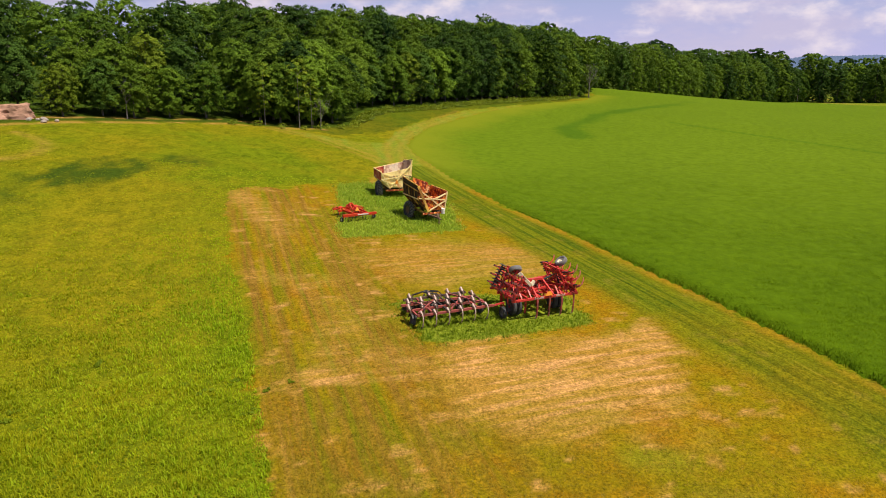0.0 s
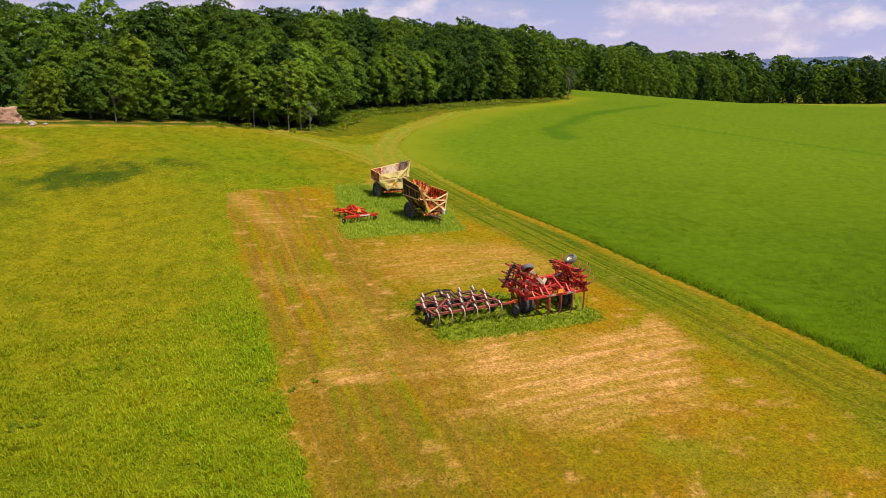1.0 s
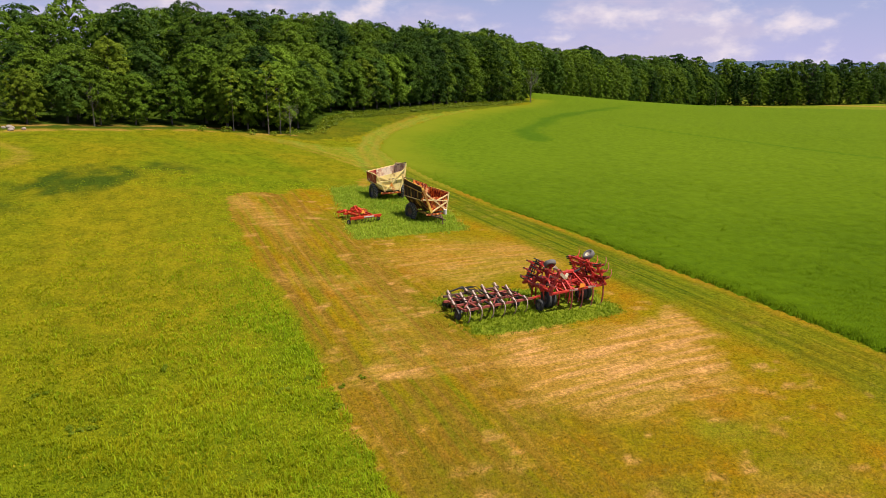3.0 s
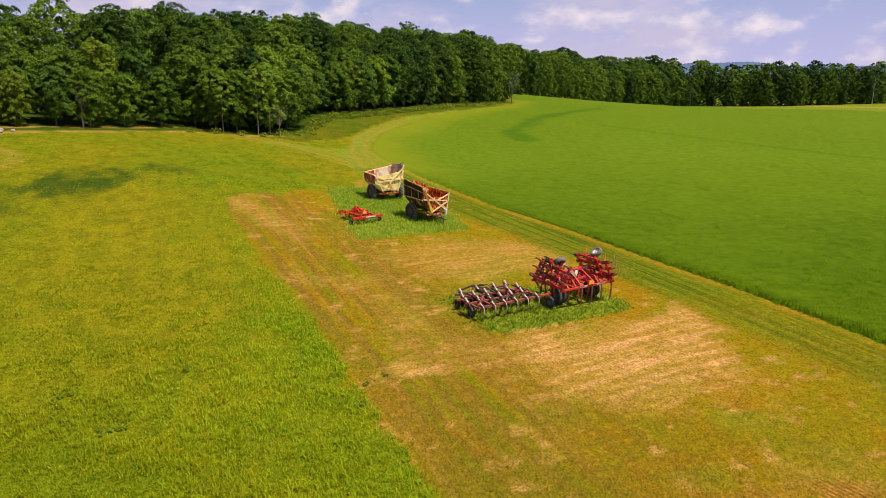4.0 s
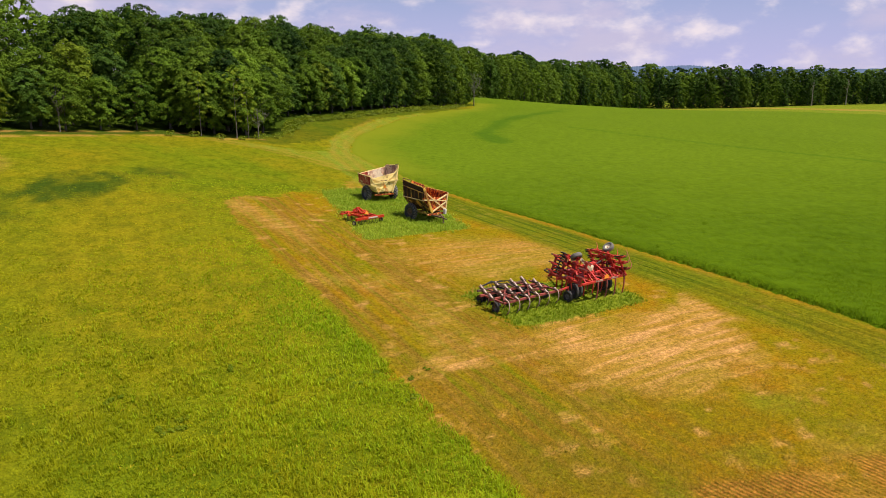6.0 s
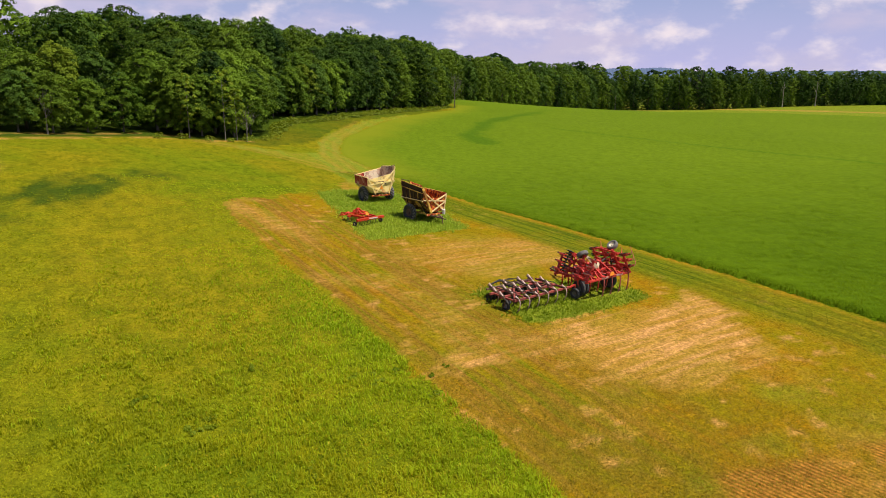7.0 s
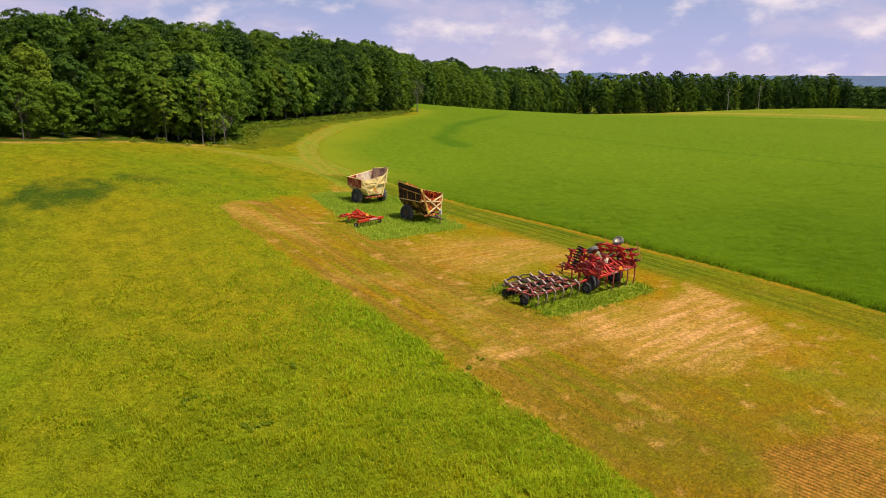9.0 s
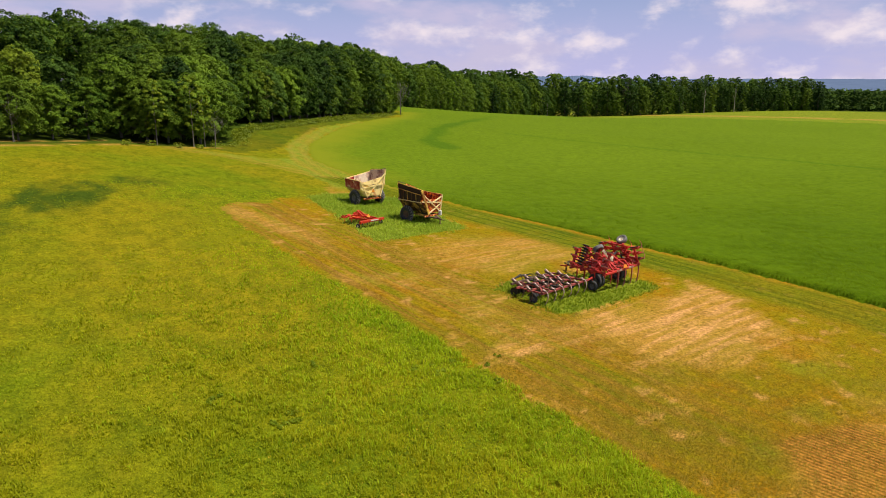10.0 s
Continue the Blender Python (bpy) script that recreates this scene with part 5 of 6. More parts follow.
# ---- field cultivator with its wings folded up ----
def build_field_cultivator():
    root = tagged(new("field_cultivator"), "red field cultivator with both wings folded upright", "farm implement")
    zb = 1.18
    for y in (-1.35, -0.45, 0.45, 1.35):
        bm = bmesh.new()
        beam(bm, (-2.15, y, zb), (2.15, y, zb), 0.13, 0.13)
        part("cross_beam", bm, M_RED, root)
    for x in (-2.0, -1.2, -0.4, 0.4, 1.2, 2.0):
        bm = bmesh.new()
        beam(bm, (x, -1.40, zb + 0.10), (x, 1.40, zb + 0.10), 0.11, 0.11)
        part("long_beam", bm, M_RED, root)
    for y, xs in ((-1.35, (-0.55, 0.25, 1.05, 1.85)), (-0.45, (-2.0, -1.3, -0.8, 0.0, 0.8, 1.6)), (0.45, (-1.9, -1.1, -0.3, 0.5, 1.3, 2.0)), (1.35, (-1.5, -0.6, 0.5, 1.5))):
        for x in xs:
            c_shank(root, x, y, zb, 0.26, M_RED, tip=M_SHANK, arc_mat=M_RED if y > -1 else M_PINK, deep=0.36, w=0.08, thick=0.05)
    for x in (-1.62, -1.28, 1.2, 1.55):
        wheel(root, (x, -0.35 if x < 0 else -0.2, 0.50), 0.50, 0.31, M_TYRE, M_GREYTYRE)
    for x in (-1.45, 1.38):
        bm = bmesh.new()
        rod(bm, [(x - 0.3, -0.28, 0.48), (x + 0.3, -0.28, 0.48)], 0.05)
        beam(bm, (x, -0.28, 0.48), (x, 0.4, zb), 0.12, 0.12)
        part("walking_axle", bm, M_RED, root)
    # centre superstructure: towers, braces and lift cylinders
    bm = bmesh.new()
    for x in (-0.55, 0.55):
        beam(bm, (x, -0.45, zb), (x * 0.8, -0.2, zb + 0.75), 0.11, 0.11)
        beam(bm, (x * 0.8, -0.2, zb + 0.75), (x, 0.9, zb), 0.10, 0.10)
        beam(bm, (x, -1.35, zb + 0.1), (x * 0.8, -0.2, zb + 0.72), 0.09, 0.09)
    beam(bm, (-0.5, -0.2, zb + 0.75), (0.5, -0.2, zb + 0.75), 0.13, 0.13)
    part("fold_tower", bm, M_RED, root)
    for sx in (-1, 1):
        bm = bmesh.new()
        rod(bm, [(sx * 0.4, -0.15, zb + 0.62), (sx * 1.05, -0.1, zb + 0.78)], 0.065)
        rod(bm, [(sx * 1.05, -0.1, zb + 0.78), (sx * 1.55, -0.05, zb + 0.92)], 0.03)
        part("fold_cylinder", bm, M_BLACK if sx > 0 else M_RED, root)
    for y, z, x0, x1 in ((-0.75, 0.30, -1.1, 0.6), (0.3, 0.55, -1.3, 1.2)):
        bm = bmesh.new()
        beam(bm, (x0, y - 0.1, zb + z), (x1, y + 0.1, zb + z + 0.08), 0.11, 0.11)
        part("lock_bar", bm, M_RED, root)
    for x in (-1.5, -0.9, 0.9, 1.5):
        bm = bmesh.new()
        beam(bm, (x, -0.9, zb + 0.42), (x * 0.8, 0.9, zb + 0.12), 0.08, 0.10)
        beam(bm, (x, -0.9, zb + 0.42), (x, -1.3, zb + 0.05), 0.08, 0.08)
        part("diagonal_strut", bm, M_RED, root)
    bm = bmesh.new()
    beam(bm, (-1.9, -1.43, zb + 0.02), (1.9, -1.43, zb + 0.02), 0.04, 0.10)
    part("rear_rail", bm, M_RED, root)
    for x0, x1 in ((-0.75, -0.15), (0.65, 1.25)):
        bm = bmesh.new()
        beam(bm, (x0, -1.46, zb + 0.05), (x1, -1.46, zb + 0.05), 0.02, 0.11)
        part("reflector_strip", bm, M_SHANK, root, "pale faded marker strip")
    bm = bmesh.new()
    panel(bm, [(-0.06, -1.50, zb + 0.12), (0.40, -1.50, zb + 0.12), (0.30, -1.47, zb + 0.36), (0.04, -1.47, zb + 0.36)], 0.02)
    part("slow_vehicle_sign", bm, M_SIGN, root, "orange slow-vehicle triangle")
    bm = bmesh.new()
    beam(bm, (0.17, -1.44, zb), (0.17, -1.46, zb + 0.30), 0.04, 0.04)
    part("sign_post", bm, M_BLACK, root)

    def wing(sx, foot, top, tall, wheel_at, reach):
        """A folded wing: bars run up from the hinge, tines stick outwards."""
        w = Vector((top - foot, 0, tall))
        ln = w.length
        upv = w / ln
        outv = Vector((upv.z * sx, 0, -upv.x * sx))

        def at(s, y, o):
            p = Vector((foot, 0, zb + 0.12)) + upv * s + outv * o
            return (p.x, y, p.z)
        bm = bmesh.new()
        beam(bm, at(0, -1.35, 0), at(0, 1.35, 0), 0.12, 0.12)
        part("hinge_beam", bm, M_RED, root)
        for y in (-1.30, -0.45, 0.45, 1.30):
            bm = bmesh.new()
            beam(bm, at(-0.1, y, 0), at(ln - (0.25 if y > 1 or y < -1 else 0.0), y, 0), 0.12, 0.12, (0, 1, 0))
            part("wing_bar", bm, M_RED, root)
        for s, y0, y1 in ((0.50, -1.4, 1.4), (1.02, -1.0, 1.35), (ln - 0.08, -0.75, 0.9)):
            bm = bmesh.new()
            beam(bm, at(s, y0, -0.10), at(s, y1, -0.10), 0.095, 0.095)
            part("wing_rail", bm, M_RED, root)
        # lift arm and its cylinder, from the hinge to the upper rail
        for y in (-0.85, 0.15, 0.95):
            bm = bmesh.new()
            rod(bm, [at(-0.05, y, -0.35), at(0.55, y + 0.10, -0.22), at(ln - 0.15, y + 0.18, -0.10)], 0.042, 7)
            part("lift_arm", bm, M_RED, root)
        bm = bmesh.new()
        rod(bm, [at(0.10, -0.30, -0.42), at(0.72, -0.24, -0.24)], 0.06)
        rod(bm, [at(0.72, -0.24, -0.24), at(1.15, -0.20, -0.14)], 0.028)
        part("lift_cylinder", bm, M_BLACK, root)
        bm = bmesh.new()
        beam(bm, at(0.1, -1.3, -0.05), at(ln - 0.2, 0.45, -0.05), 0.08, 0.08)
        beam(bm, at(0.1, 1.3, -0.05), at(ln - 0.2, -0.45, -0.05), 0.08, 0.08)
        part("wing_brace", bm, M_RED, root)
        for y, ss in ((-1.30, (0.35, 0.85, 1.32)), (-0.45, (0.15, 0.65, 1.15)), (0.45, (0.4, 0.9, 1.32)), (1.30, (0.2, 0.7, 1.2))):
            for s in ss:
                bm = bmesh.new()
                pts = [at(s, y + a, o * reach) for a, o in ((0.10, 0.05), (-0.10, 0.12), (-0.30, 0.08), (-0.42, -0.04), (-0.46, 0.16), (-0.36, 0.42), (-0.20, 0.62), (-0.06, 0.74))]
                strip(bm, [pts[0], pts[1], pts[2], pts[4], pts[5], pts[6], pts[7]], 0.06, 0.03, upv)
                sh = part("shank", bm, M_RED if y > -1 else M_PINK, root)
                bm = bmesh.new()
                strip(bm, [pts[6], pts[7], at(s, y + 0.05, 0.84 * reach)], 0.10, 0.02, upv)
                part("point", bm, M_PINK if sx > 0 else M_STEEL, sh)
                bm = bmesh.new()
                beam(bm, at(s, y + 0.2, 0.0), at(s, y - 0.22, 0.10), 0.13, 0.14)
                beam(bm, at(s - 0.06, y - 0.20, 0.02), at(s - 0.06, y - 0.26, 0.24 * reach + 0.06), 0.07, 0.10)
                part("spring_bracket", bm, M_RED, sh)
                bm = bmesh.new()
                for ds in (-0.07, 0.07):
                    rod(bm, [at(s + ds, y + 0.24, -0.13), at(s + ds, y - 0.02, 0.00), at(s + ds, y - 0.24, 0.16)], 0.042, 7)
                part("coil_spring", bm, M_RED if (y + s) % 1.0 > 0.5 else M_BLACK, sh)
        # gauge wheel carried at the top
        c = at(*wheel_at)
        wheel(root, c, 0.38, 0.27, M_GREYTYRE, M_STEEL if sx < 0 else M_CREAM, (0.10, 0.62, 0.78) if sx < 0 else (-0.62, 0.05, 0.78), name="gauge_tyre")
        bm = bmesh.new()
        beam(bm, c, at(wheel_at[0] - 0.35, wheel_at[1] + 0.35, 0), 0.09, 0.09)
        beam(bm, at(wheel_at[0] - 0.35, wheel_at[1] + 0.35, 0), at(wheel_at[0] - 0.75, wheel_at[1] + 0.9, 0), 0.09, 0.07)
        part("gauge_arm", bm, M_RED if sx > 0 else M_RED, root)
        return at

    left = wing(-1, -2.00, -1.35, 1.38, (1.52, -0.35, 0.10), 0.6)
    right = wing(1, 2.05, 1.30, 1.32, (1.42, -0.05, 0.50), 1.0)
    # cream depth-control bracket on the left wing
    bm = bmesh.new()
    beam(bm, left(1.45, -0.70, -0.02), left(1.05, -0.98, -0.92), 0.14, 0.18)
    beam(bm, left(1.05, -0.98, -0.92), left(1.36, -0.88, -1.02), 0.12, 0.18)
    part("depth_bracket", bm, M_CREAM, root, "cream painted bracket")
    # gang of small discs along the outer side of the left wing
    gang = bmesh.new()
    a0, a1 = left(0.15, 0.30, 0.66), left(1.45, 0.30, 0.58)
    rod(gang, [a0, a1], 0.035)
    beam(gang, left(0.5, 0.45, 0.0), left(0.5, 0.30, 0.62), 0.07, 0.07)
    beam(gang, left(1.2, 0.45, 0.0), left(1.2, 0.30, 0.60), 0.07, 0.07)
    gang = part("disc_gang", gang, M_BLACK, root)
    for k in range(8):
        p = Vector(a0).lerp(Vector(a1), k / 7)
        bm = bmesh.new()
        disc(bm, p, Vector(a1) - Vector(a0), 0.25, 0.05)
        part("disc_blade", bm, M_BLACK, gang)
    # links, rods and stops that crowd the centre between the wings
    links = np.random.RandomState(12)
    for k in range(16):
        x0, y0 = links.uniform(-1.7, 1.7), links.uniform(-1.3, 0.5)
        x1, y1 = x0 + links.uniform(-0.9, 0.9), y0 + links.uniform(0.3, 0.9)
        z0, z1 = zb + links.uniform(0.08, 0.30), zb + links.uniform(0.18, 0.55)
        bm = bmesh.new()
        if k % 3:
            rod(bm, [(x0, y0, z0), ((x0 + x1) / 2, (y0 + y1) / 2, max(z0, z1) + 0.05), (x1, y1, z1)], 0.036 + 0.02 * (k % 2), 7)
        else:
            beam(bm, (x0, y0, z0), (x1, y1, z1), 0.09, 0.12)
        part("linkage", bm, M_BLACK if k % 5 == 0 else M_RED, root)
    # side frame and drawbar
    bm = bmesh.new()
    for pts in ([(-1.6, 1.3, zb), (-1.70, 1.8, zb + 0.02), (-1.80, 2.1, zb + 0.14), (-1.35, 2.2, zb + 0.12), (-1.0, 1.4, zb)], [(-1.70, 1.8, zb + 0.02), (-1.35, 2.2, zb + 0.12)]):
        rod(bm, pts, 0.04, 7)
    part("harrow_arm", bm, M_BLACK, root, "black bent pipe arm")
    bm = bmesh.new()
    beam(bm, (-0.7, 1.4, zb), (0, 3.4, 0.55), 0.12, 0.12)
    beam(bm, (0.7, 1.4, zb), (0, 3.4, 0.55), 0.12, 0.12)
    beam(bm, (0, 3.3, 0.55), (0, 3.8, 0.5), 0.10, 0.08)
    part("drawbar", bm, M_RED, root)
    bm = bmesh.new()
    beam(bm, (0.0, 3.3, 0.55), (0.0, 3.3, 0.0), 0.07, 0.07)
    panel(bm, [(-0.1, 3.2, 0.01), (0.1, 3.2, 0.01), (0.1, 3.4, 0.01), (-0.1, 3.4, 0.01)], 0.02)
    part("jack", bm, M_BLACK, root)
    wheel(root, (-2.35, -0.7, 0.36), 0.36, 0.22, M_TYRE, M_GREYTYRE, name="outer_tyre")
    bm = bmesh.new()
    rod(bm, [(-2.35, -0.7, 0.36), (-2.0, -0.7, 0.36)], 0.035)
    beam(bm, (-2.05, -0.7, 0.36), (-2.05, -0.45, zb), 0.08, 0.08)
    part("wheel_arm", bm, M_BLACK, root)
    bm = bmesh.new()
    for k, (x, z) in enumerate(((-0.9, 0.32), (-0.3, 0.55), (0.4, 0.48), (0.9, 0.30))):
        rod(bm, [(x, -1.2, zb + 0.15), (x + 0.15, -0.7, zb + z), (x * 0.7, 0.1, zb + z + 0.1), (x * 0.5, 0.9, zb + 0.2), (0.0, 2.4, 0.9)], 0.018, 5)
    part("hose", bm, M_BLACK, root)
    stand(root, 5.60, 41.15, 22.0, -0.01)


# ---- small red mounted implement ----
def build_mounted_cultivator():
    root = tagged(new("mounted_cultivator"), "small bright red mounted cultivator standing in long grass", "farm implement")
    zb = 0.55
    for y, l, r in ((-1.0, -1.55, 1.55), (-0.35, -0.7, 0.7), (0.55, -1.15, 1.15), (1.25, -1.25, 1.20)):
        bm = bmesh.new()
        beam(bm, (l, y, zb), (r, y, zb), 0.17 if y < -0.9 else 0.13, 0.20 if y < -0.9 else 0.13)
        part("cross_beam", bm, M_ORANGE, root)
    for x in (-0.45, 0.45):
        bm = bmesh.new()
        beam(bm, (x, -1.0, zb + 0.06), (x * 0.9, 1.25, zb + 0.06), 0.09, 0.09)
        part("long_beam", bm, M_ORANGE, root)
    bm = bmesh.new()
    for x in (-0.42, 0.42):
        beam(bm, (x, 0.9, zb), (x * 0.25, 0.55, zb + 0.55), 0.10, 0.10)
        beam(bm, (x * 0.25, 0.55, zb + 0.55), (x * 0.6, -0.5, zb + 0.05), 0.08, 0.08)
    beam(bm, (-0.16, 0.55, zb + 0.55), (0.16, 0.55, zb + 0.55), 0.11, 0.11)
    panel(bm, [(-0.3, 0.2, zb + 0.12), (0.3, 0.2, zb + 0.12), (0.22, -0.5, zb + 0.30), (-0.22, -0.5, zb + 0.30)], 0.05)
    part("headstock", bm, M_ORANGE, root)
    for sx in (-1, 1):
        bm = bmesh.new()
        beam(bm, (sx * 0.75, 0.55, zb + 0.05), (sx * 0.62, -0.95, zb + 0.12), 0.10, 0.14)
        beam(bm, (sx * 0.95, 1.2, zb + 0.08), (sx * 0.35, 0.3, zb + 0.30), 0.09, 0.09)
        part("side_arm", bm, M_ORANGE, root)
    bm = bmesh.new()
    lathe(bm, [(0, 0.01), (0, 0.20), (0.16, 0.24), (0.30, 0.16), (0.34, 0.01)], 14, (-0.1, 0.75, zb + 0.1), (0, 0, 1))
    part("hub", bm, M_ORANGE, root)
    bm = bmesh.new()
    panel(bm, [(-0.22, -0.62, zb + 0.22), (0.22, -0.62, zb + 0.22), (0.03, -0.52, zb + 0.48), (-0.03, -0.52, zb + 0.48)], 0.02)
    part("slow_vehicle_sign", bm, M_SIGN, root, "orange slow-vehicle triangle")
    bm = bmesh.new()
    beam(bm, (-0.25, -1.10, zb + 0.03), (0.75, -1.10, zb + 0.03), 0.02, 0.09)
    part("decal_strip", bm, M_WHITE, root, "faded white strip")
    for y, n in ((-1.0, 9), (-0.35, 4), (0.55, 7)):
        for k in range(n):
            x = (-1.4 + 2.8 * (k + 0.5 * (y > 0)) / n) * (0.45 if n < 5 else 1)
            bm = bmesh.new()
            strip(bm, [(x, y, zb), (x, y - 0.14, zb - 0.06), (x, y - 0.18, zb - 0.25), (x, y - 0.08, zb - 0.42), (x, y + 0.02, zb - 0.55)], 0.035, 0.015)
            part("tine", bm, M_BLACK, root)
    for sx in (-1, 1):
        wheel(root, (sx * 1.5, -0.75, 0.20), 0.20, 0.14, M_TYRE, M_CREAM)
        bm = bmesh.new()
        beam(bm, (sx * 1.38, -0.75, 0.27), (sx * 1.38, -1.0, zb), 0.06, 0.06)
        rod(bm, [(sx * 1.38, -0.75, 0.27), (sx * 1.5, -0.75, 0.27)], 0.025)
        part("wheel_arm", bm, M_ORANGE, root)
    for sx in (-1, 1):
        cx, cy, cz = sx * 0.72, 0.95, zb + 0.10
        bm = bmesh.new()
        lathe(bm, [(0, 0.01), (0, 0.19), (0.10, 0.21), (0.16, 0.10), (0.20, 0.01)], 14, (cx, cy, cz), (0, 0, 1))
        rotor = part("rotor", bm, M_ORANGE, root)
        for k in range(8):
            c, s = math.cos(k * math.pi / 4 + 0.2), math.sin(k * math.pi / 4 + 0.2)
            bm = bmesh.new()
            beam(bm, (cx + 0.12 * c, cy + 0.12 * s, cz + 0.06), (cx + 0.70 * c, cy + 0.70 * s, cz - 0.02), 0.075, 0.06)
            rod(bm, [(cx + 0.68 * c, cy + 0.68 * s, cz - 0.02), (cx + 0.80 * c, cy + 0.80 * s, cz - 0.34)], 0.020, 5)
            part("tine_arm", bm, M_ORANGE if k % 3 else M_RUST, rotor)
    stand(root, -6.75, 59.35, 35.0, -0.02, 0.8)


# ---- side-tipping forage wagons ----
def build_wagon(label, skin, trim, inner, low_panel, high_panel, front_open, x, y, turn, L=1.55):
    """High wall on the -x side, low tipping side on +x, drawbar to -y."""
    root = tagged(new("dump_wagon"), label, "farm wagon", "side-tipping wagons")
    zf, zc = 0.90, 1.60          # L: half length; floor, crease
    hi_f, hi_b, lo_f, lo_b = 3.12, 3.42, 2.42, 2.45
    xb0, xb1, xt0, xt1 = (-0.42, 1.22, -1.40, 1.42) if front_open else (-0.88, 0.60, -1.40, 1.45)
    th = 0.05

    def wall(name, corners, mat, lab=""):
        bm = bmesh.new()
        panel(bm, corners, th)
        return part(name, bm, mat, root, lab)
    front = M_CREAMY if front_open else trim
    wall("floor_plate", [(xb0, -L, zf), (xb1, -L, zf), (xb1, L, zf), (xb0, L, zf)], inner)
    # high side: sloping skirt, upright panel, dark upper board
    wall("high_side_skirt", [(xb0, -L, zf), (xb0, L, zf), (xt0, L, zc + 0.35), (xt0, -L, zc + 0.35)], skin)
    wall("high_side_panel", [(xt0, -L, zc + 0.35), (xt0, L, zc + 0.35), (xt0 - 0.05, L, hi_b - 0.5), (xt0 - 0.05, -L, hi_f - 0.5)], high_panel)
    wall("high_side_board", [(xt0 - 0.05, -L, hi_f - 0.5), (xt0 - 0.05, L, hi_b - 0.5), (xt0 - 0.10, L, hi_b), (xt0 - 0.10, -L, hi_f)], high_panel)
    # low tipping side
    wall("low_side_skirt", [(xb1, L, zf), (xb1, -L, zf), (xt1, -L, zc), (xt1, L, zc)], skin)
    wall("low_side_board", [(xt1, L, zc), (xt1, -L, zc), (xt1 + 0.06, -L, lo_f), (xt1 + 0.06, L, lo_b)], low_panel)
    for sgn, hi, lo in ((-1, hi_f, lo_f), (1, hi_b, lo_b)):
        y0 = sgn * (L - 0.02)
        end = skin if (sgn > 0 or not front_open) else inner
        bm = bmesh.new()
        panel(bm, [(xb0, y0, zf), (xb1, y0, zf), (xt1, y0, zc), (xt0, y0, zc + 0.35)], th)
        part("end_panel", bm, M_RUST if (front_open and sgn < 0) else end, root)
        bm = bmesh.new()
        lower = 0.85 if (front_open and sgn < 0) else 0.0 if front_open or sgn < 0 else 0.55
        panel(bm, [(xt0, y0, zc + 0.35), (xt1, y0, zc), (xt1 + 0.05, y0, lo - lower * 0.5), (xt0 - 0.08, y0, hi - 0.15 - lower * 0.9)], th)
        part("end_board", bm, end, root)
        # frame of the end wall: corner posts, rails, diagonals
        yo = y0 + sgn * 0.09
        for a, b in (((xb0, zf - 0.1), (xt0 - 0.08, hi - 0.1)), ((xb1, zf - 0.1), (xt1 + 0.05, lo)), ((xt0 - 0.02, zc + 0.42), (xt1, zc + 0.10)),
                     ((xt0 - 0.05, hi - 0.35), (xb1 * 0.95, zf + 0.02)), ((-0.1, zc + 0.15), (xt1, lo - 0.15)), ((-0.35, zf), (xt1 - 0.1, zc + 0.05))):
            bm = bmesh.new()
            stout = front_open and sgn < 0 and a == (xb0, zf - 0.1)
            beam(bm, (a[0], yo, a[1]), (b[0], yo, b[1]), 0.22 if stout else 0.10, 0.12 if stout else 0.09, (0, 1, 0))
            part("end_brace", bm, (M_OLDYEL if stout else front) if sgn < 0 else trim, root)
    # lining seen from above
    for sx, zt0, zt1, x0 in ((-1, hi_f - 0.06, hi_b - 0.06, xt0), (1, lo_f - 0.06, lo_b - 0.06, xt1)):
        wall("lining", [(x0 - sx * 0.05, -L + 0.08, zc + 0.3), (x0 - sx * 0.05, L - 0.08, zc + 0.3), (x0 - sx * 0.04 + sx * 0.02, L - 0.08, zt1), (x0 - sx * 0.04 + sx * 0.02, -L + 0.08, zt0)], inner)
    for sgn, lo, hi in ((-1, lo_f, hi_f), (1, lo_b, hi_b)):
        if sgn > 0 or not front_open:
            yy = sgn * (L - 0.09)
            cut = 0.0 if front_open or sgn < 0 else 0.55
            za, zb_ = hi - 0.22 - cut * 0.9, lo - 0.05 - cut * 0.5
            xm = 0.55
            zm = za + (zb_ - za) * (xm - xt0) / (xt1 - xt0)
            wall("end_lining", [(xt0 + 0.1, yy, zc + 0.3), (xm, yy, zc + 0.23), (xm, yy, zm), (xt0 + 0.05, yy, za)], M_RUST if front_open else M_PALEIN)
            wall("end_lining", [(xm + 0.004, yy, zc + 0.23), (xt1 - 0.1, yy, zc + 0.2), (xt1 - 0.05, yy, zb_), (xm + 0.004, yy, zm)], M_RUST if front_open else M_REDPANEL)
    if front_open:
        # patched board standing above the rear end
        wall("rear_board", [(xt0 + 0.9, L - 0.04, hi_b - 0.55), (xt1 - 0.25, L - 0.04, lo_b - 0.05), (xt1 - 0.35, L - 0.04, lo_b + 0.28), (xt0 + 0.9, L - 0.04, hi_b - 0.15)], M_RUST)
    # stakes and rails of both long sides
    for k in range(6):
        yy = -L + 0.1 + (2 * L - 0.2) * k / 5
        f = k / 5
        bm = bmesh.new()
        beam(bm, (xb0 - 0.06, yy, zf - 0.05), (xt0 - 0.06, yy, zc + 0.35), 0.07, 0.06, (0, 1, 0))
        beam(bm, (xt0 - 0.06, yy, zc + 0.35), (xt0 - 0.12, yy, hi_f + (hi_b - hi_f) * f - 0.5), 0.07, 0.06, (0, 1, 0))
        part("stake", bm, M_DARKYEL if front_open else trim, root)
        bm = bmesh.new()
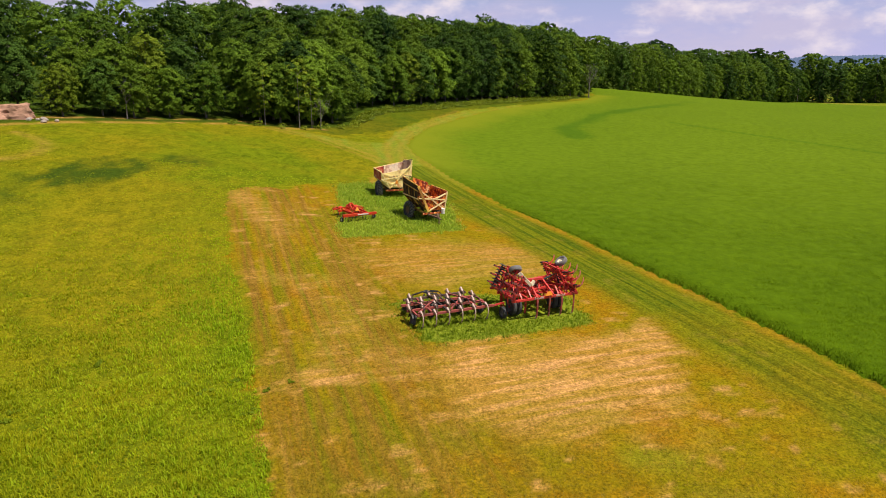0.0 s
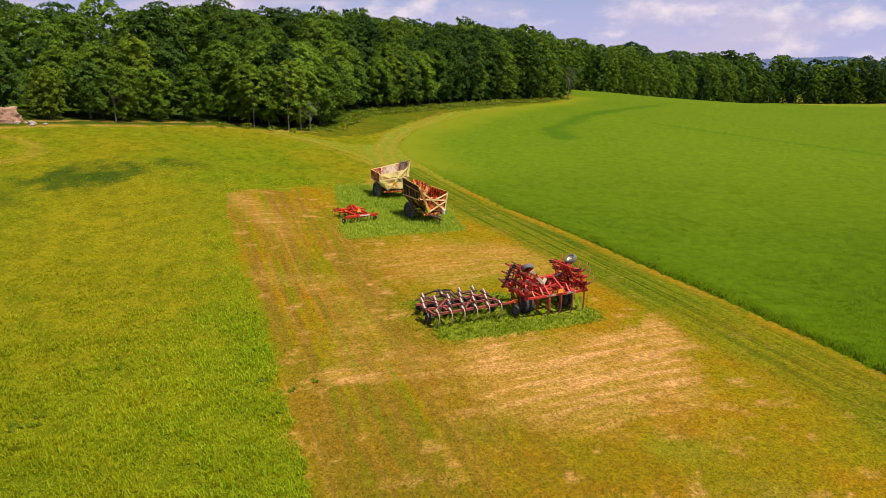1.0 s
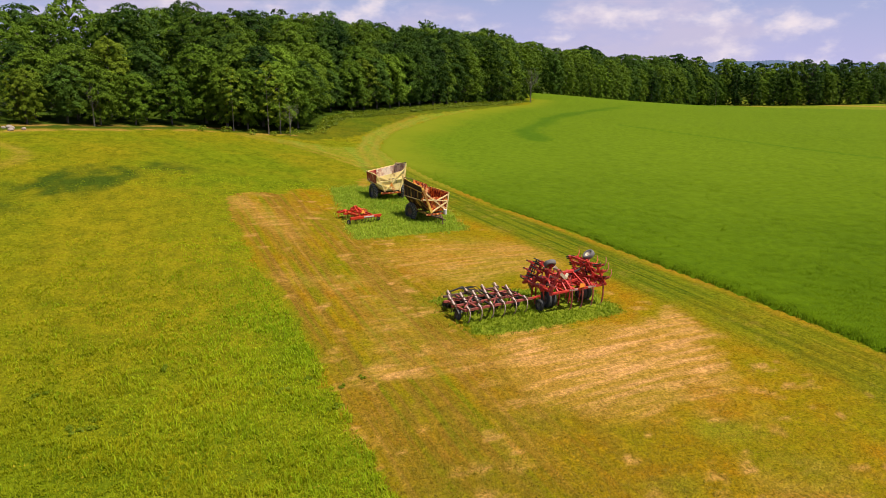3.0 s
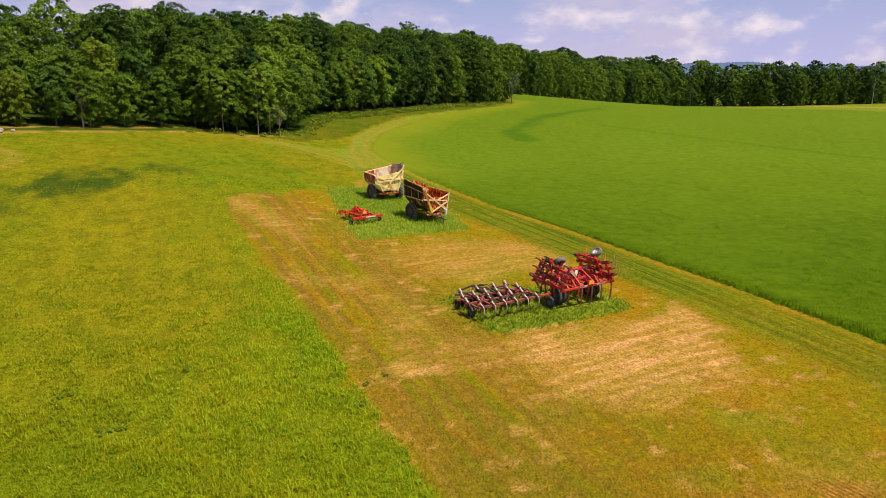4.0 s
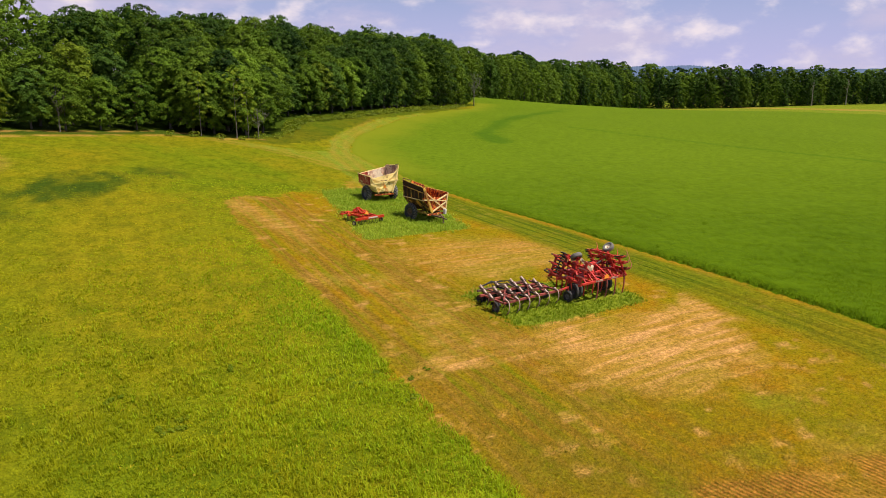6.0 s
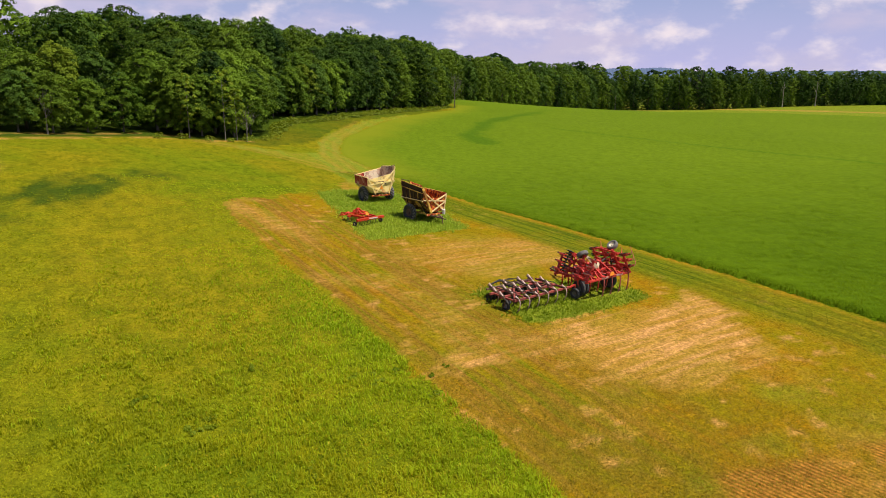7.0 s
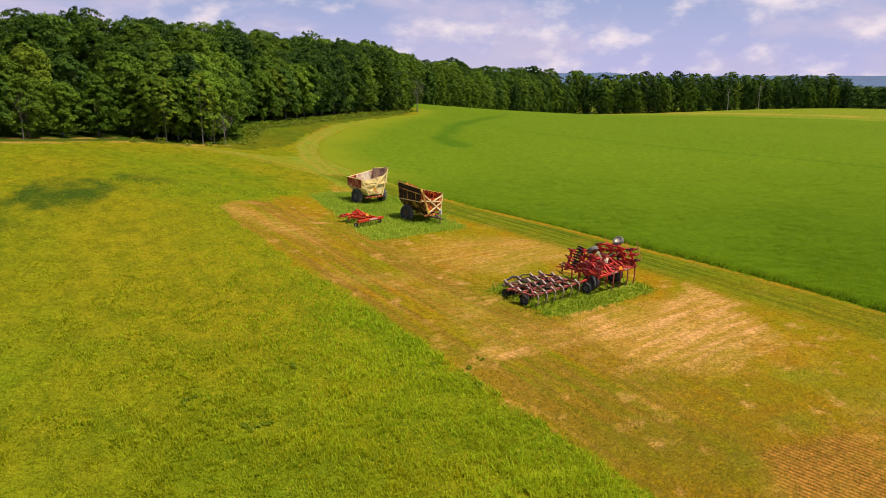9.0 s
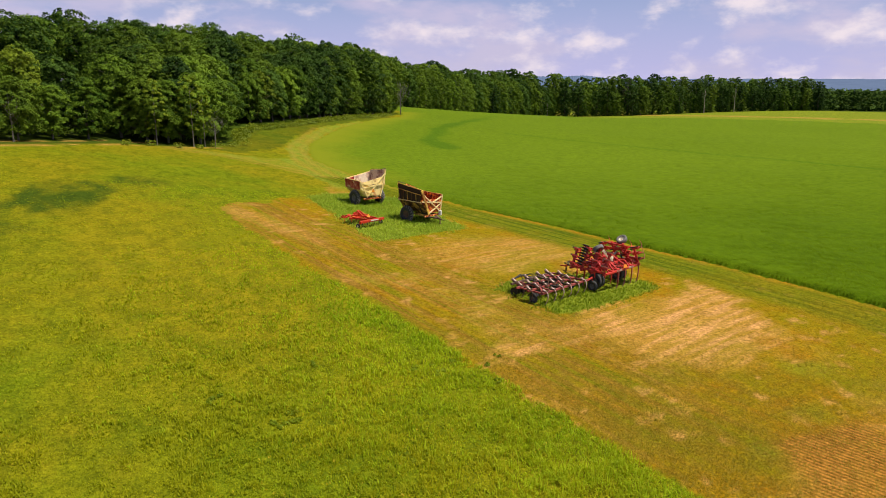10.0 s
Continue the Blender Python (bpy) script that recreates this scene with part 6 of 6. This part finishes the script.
        beam(bm, (xb1 + 0.06, yy, zf - 0.05), (xt1 + 0.06, yy, zc), 0.07, 0.06, (0, 1, 0))
        if front_open:
            beam(bm, (xt1 + 0.06, yy, zc), (xt1 + 0.11, yy, lo_f), 0.07, 0.06, (0, 1, 0))
        part("stake", bm, trim, root)
    for za, zb_, off in ((hi_f - 0.5, hi_b - 0.5, 0.13), (hi_f - 0.02, hi_b - 0.02, 0.14), (zc + 0.35, zc + 0.35, 0.09)):
        bm = bmesh.new()
        beam(bm, (xt0 - off, -L, za), (xt0 - off, L, zb_), 0.06, 0.07)
        part("side_rail", bm, M_CREAMY if za == zb_ else trim, root)
    bm = bmesh.new()
    beam(bm, (xt1 + 0.10, -L, lo_f), (xt1 + 0.10, L, lo_b), 0.06, 0.07)
    part("side_rail", bm, trim, root)
    # rack rail over the rear corner of the high side
    bm = bmesh.new()
    rod(bm, [(xt0 - 0.1, L, hi_b), (xt0 - 0.1, L, hi_b + 0.10), (xt0 + 0.85, L, hi_b - 0.12), (xt0 + 0.85, L, hi_b - 0.35)], 0.03, 6)
    part("corner_rail", bm, M_STEEL, root)
    # chassis, axle, tipping arms
    for sx in (-1, 1):
        bm = bmesh.new()
        beam(bm, (sx * 0.6, -L - 0.1, 0.68), (sx * 0.6, L, 0.68), 0.12, 0.18)
        part("chassis_rail", bm, trim if sx < 0 else M_STEEL, root)
    bm = bmesh.new()
    beam(bm, (-1.35, 0.35, 0.64), (1.35, 0.35, 0.64), 0.14, 0.14)
    part("axle", bm, M_STEEL, root)
    for yy in (-L - 0.05, L):
        bm = bmesh.new()
        beam(bm, (-1.0, yy, 0.66), (1.0, yy, 0.66), 0.12, 0.14)
        part("cross_member", bm, M_RUST, root)
    for yy in (-0.9, 0.9):
        bm = bmesh.new()
        rod(bm, [(-0.55, yy, 0.70), (-1.02, yy, 1.35)], 0.06)
        rod(bm, [(-1.02, yy, 1.35), (-1.30, yy, 1.75)], 0.03)
        part("tipping_cylinder", bm, M_BLACK, root)
    for sx in (-1, 1):
        wheel(root, (sx * 1.42, 0.35, 0.71), 0.71, 0.42, M_TYRE, M_STEEL if front_open else M_GREYTYRE, lugs=17)
    bm = bmesh.new()
    beam(bm, (-0.55, -L, 0.62), (0, -L - 1.15, 0.48), 0.12, 0.12)
    beam(bm, (0.55, -L, 0.62), (0, -L - 1.15, 0.48), 0.12, 0.12)
    beam(bm, (0, -L - 1.05, 0.48), (0, -L - 1.55, 0.44), 0.10, 0.07)
    beam(bm, (-0.3, -L - 0.5, 0.58), (0.3, -L - 0.5, 0.58), 0.08, 0.08)
    part("drawbar", bm, M_STEEL, root)
    bm = bmesh.new()
    beam(bm, (0.16, -L - 0.95, 0.62), (0.16, -L - 0.95, 0.02), 0.08, 0.08)
    panel(bm, [(0.04, -L - 1.07, 0.015), (0.28, -L - 1.07, 0.015), (0.28, -L - 0.83, 0.015), (0.04, -L - 0.83, 0.015)], 0.03)
    part("jack", bm, M_STEEL, root)
    if front_open:
        bm = bmesh.new()
        lathe(bm, [(0, 0.01), (0, 0.15), (0.42, 0.16), (0.44, 0.12), (0.44, 0.01)], 18, (0.92, -L - 0.32, 0.62), (0, 0, 1))
        part("oil_tank", bm, M_WHITE, root, "white drum at the front corner")
    else:
        for z, x0, x1 in ((1.98, -0.45, 0.55), (1.78, -0.55, 0.35)):
            n = 7
            for k in range(n):
                a = x0 + (x1 - x0) * k / n
                bm = bmesh.new()
                beam(bm, (a, L + 0.02, z), (a + (x1 - x0) / n * 0.6, L + 0.02, z), 0.02, 0.09)
                part("lettering_bar", bm, M_STEEL, root)
        bm = bmesh.new()
        panel(bm, [(-0.18, L + 0.13, 1.30), (0.18, L + 0.13, 1.30), (0.03, L + 0.13, 1.62), (-0.03, L + 0.13, 1.62)], 0.02)
        part("slow_vehicle_sign", bm, M_SIGN, root, "orange slow-vehicle triangle")
    stand(root, x, y, turn, -0.02, 0.3)
    if front_open:
        root.matrix_basis = root.matrix_basis @ Matrix.Diagonal((0.92, 1, 1, 1))


build_wagon("rusty side-tipping farm wagon with worn yellow frame", M_DARKYEL, M_OLDYEL, M_RUST, M_RUST, M_DARKP, True, -0.92, 61.3, 28.0, 1.40)
build_wagon("faded yellow side-tipping farm wagon with red side board", M_YELLOW, M_YELLOW, M_GREYIN, M_REDPANEL, M_YELLOW, False, -4.0, 68.8, 199.0, 1.25)
build_chisel_plough()
build_field_cultivator()
build_mounted_cultivator()


# ---- heap of earth and stones by the wood ----
def build_heap():
    rng = np.random.RandomState(3)
    bm = bmesh.new()
    bmesh.ops.create_icosphere(bm, subdivisions=4, radius=1)
    for v in bm.verts:
        n = noise.fractal(v.co * 1.5, 0.7, 2.1, 6) * 0.24 + 0.05 * noise.noise(v.co * 9)
        v.co = Vector((v.co.x * 3.0 * (1 + n), v.co.y * 1.9 * (1 + n), min(max(v.co.z, -0.2), 0.72) * 1.9 * (1 + n)))
    ob = new("earth_heap", bpy.data.meshes.new("earth_heap"))
    bm.to_mesh(ob.data)
    bm.free()
    ob.data.materials.append(M_EARTH)
    tagged(ob, "heap of bare pinkish earth beside the wood", "earth heap")
    put(ob, -47.3, 83.2, 0.5, 1.0, -0.1)
    for k in range(9):
        bm = bmesh.new()
        bmesh.ops.create_icosphere(bm, subdivisions=2, radius=1)
        for v in bm.verts:
            v.co = v.co * (1 + 0.25 * noise.noise(v.co * 1.7 + Vector((k * 3, 0, 0))))
            v.co.z *= 0.7
        ob = new("boulder", bpy.data.meshes.new("boulder"))
        bm.to_mesh(ob.data)
        bm.free()
        ob.data.materials.append(M_STONE)
        tagged(ob, "rough pale field stone beside the earth heap", "stone", "stones by the heap")
        put(ob, -43.6 + rng.uniform(-1.2, 1.8), 82.2 + rng.uniform(-0.8, 1.6), rng.uniform(0, 6), rng.uniform(0.2, 0.42), 0.08)


build_heap()
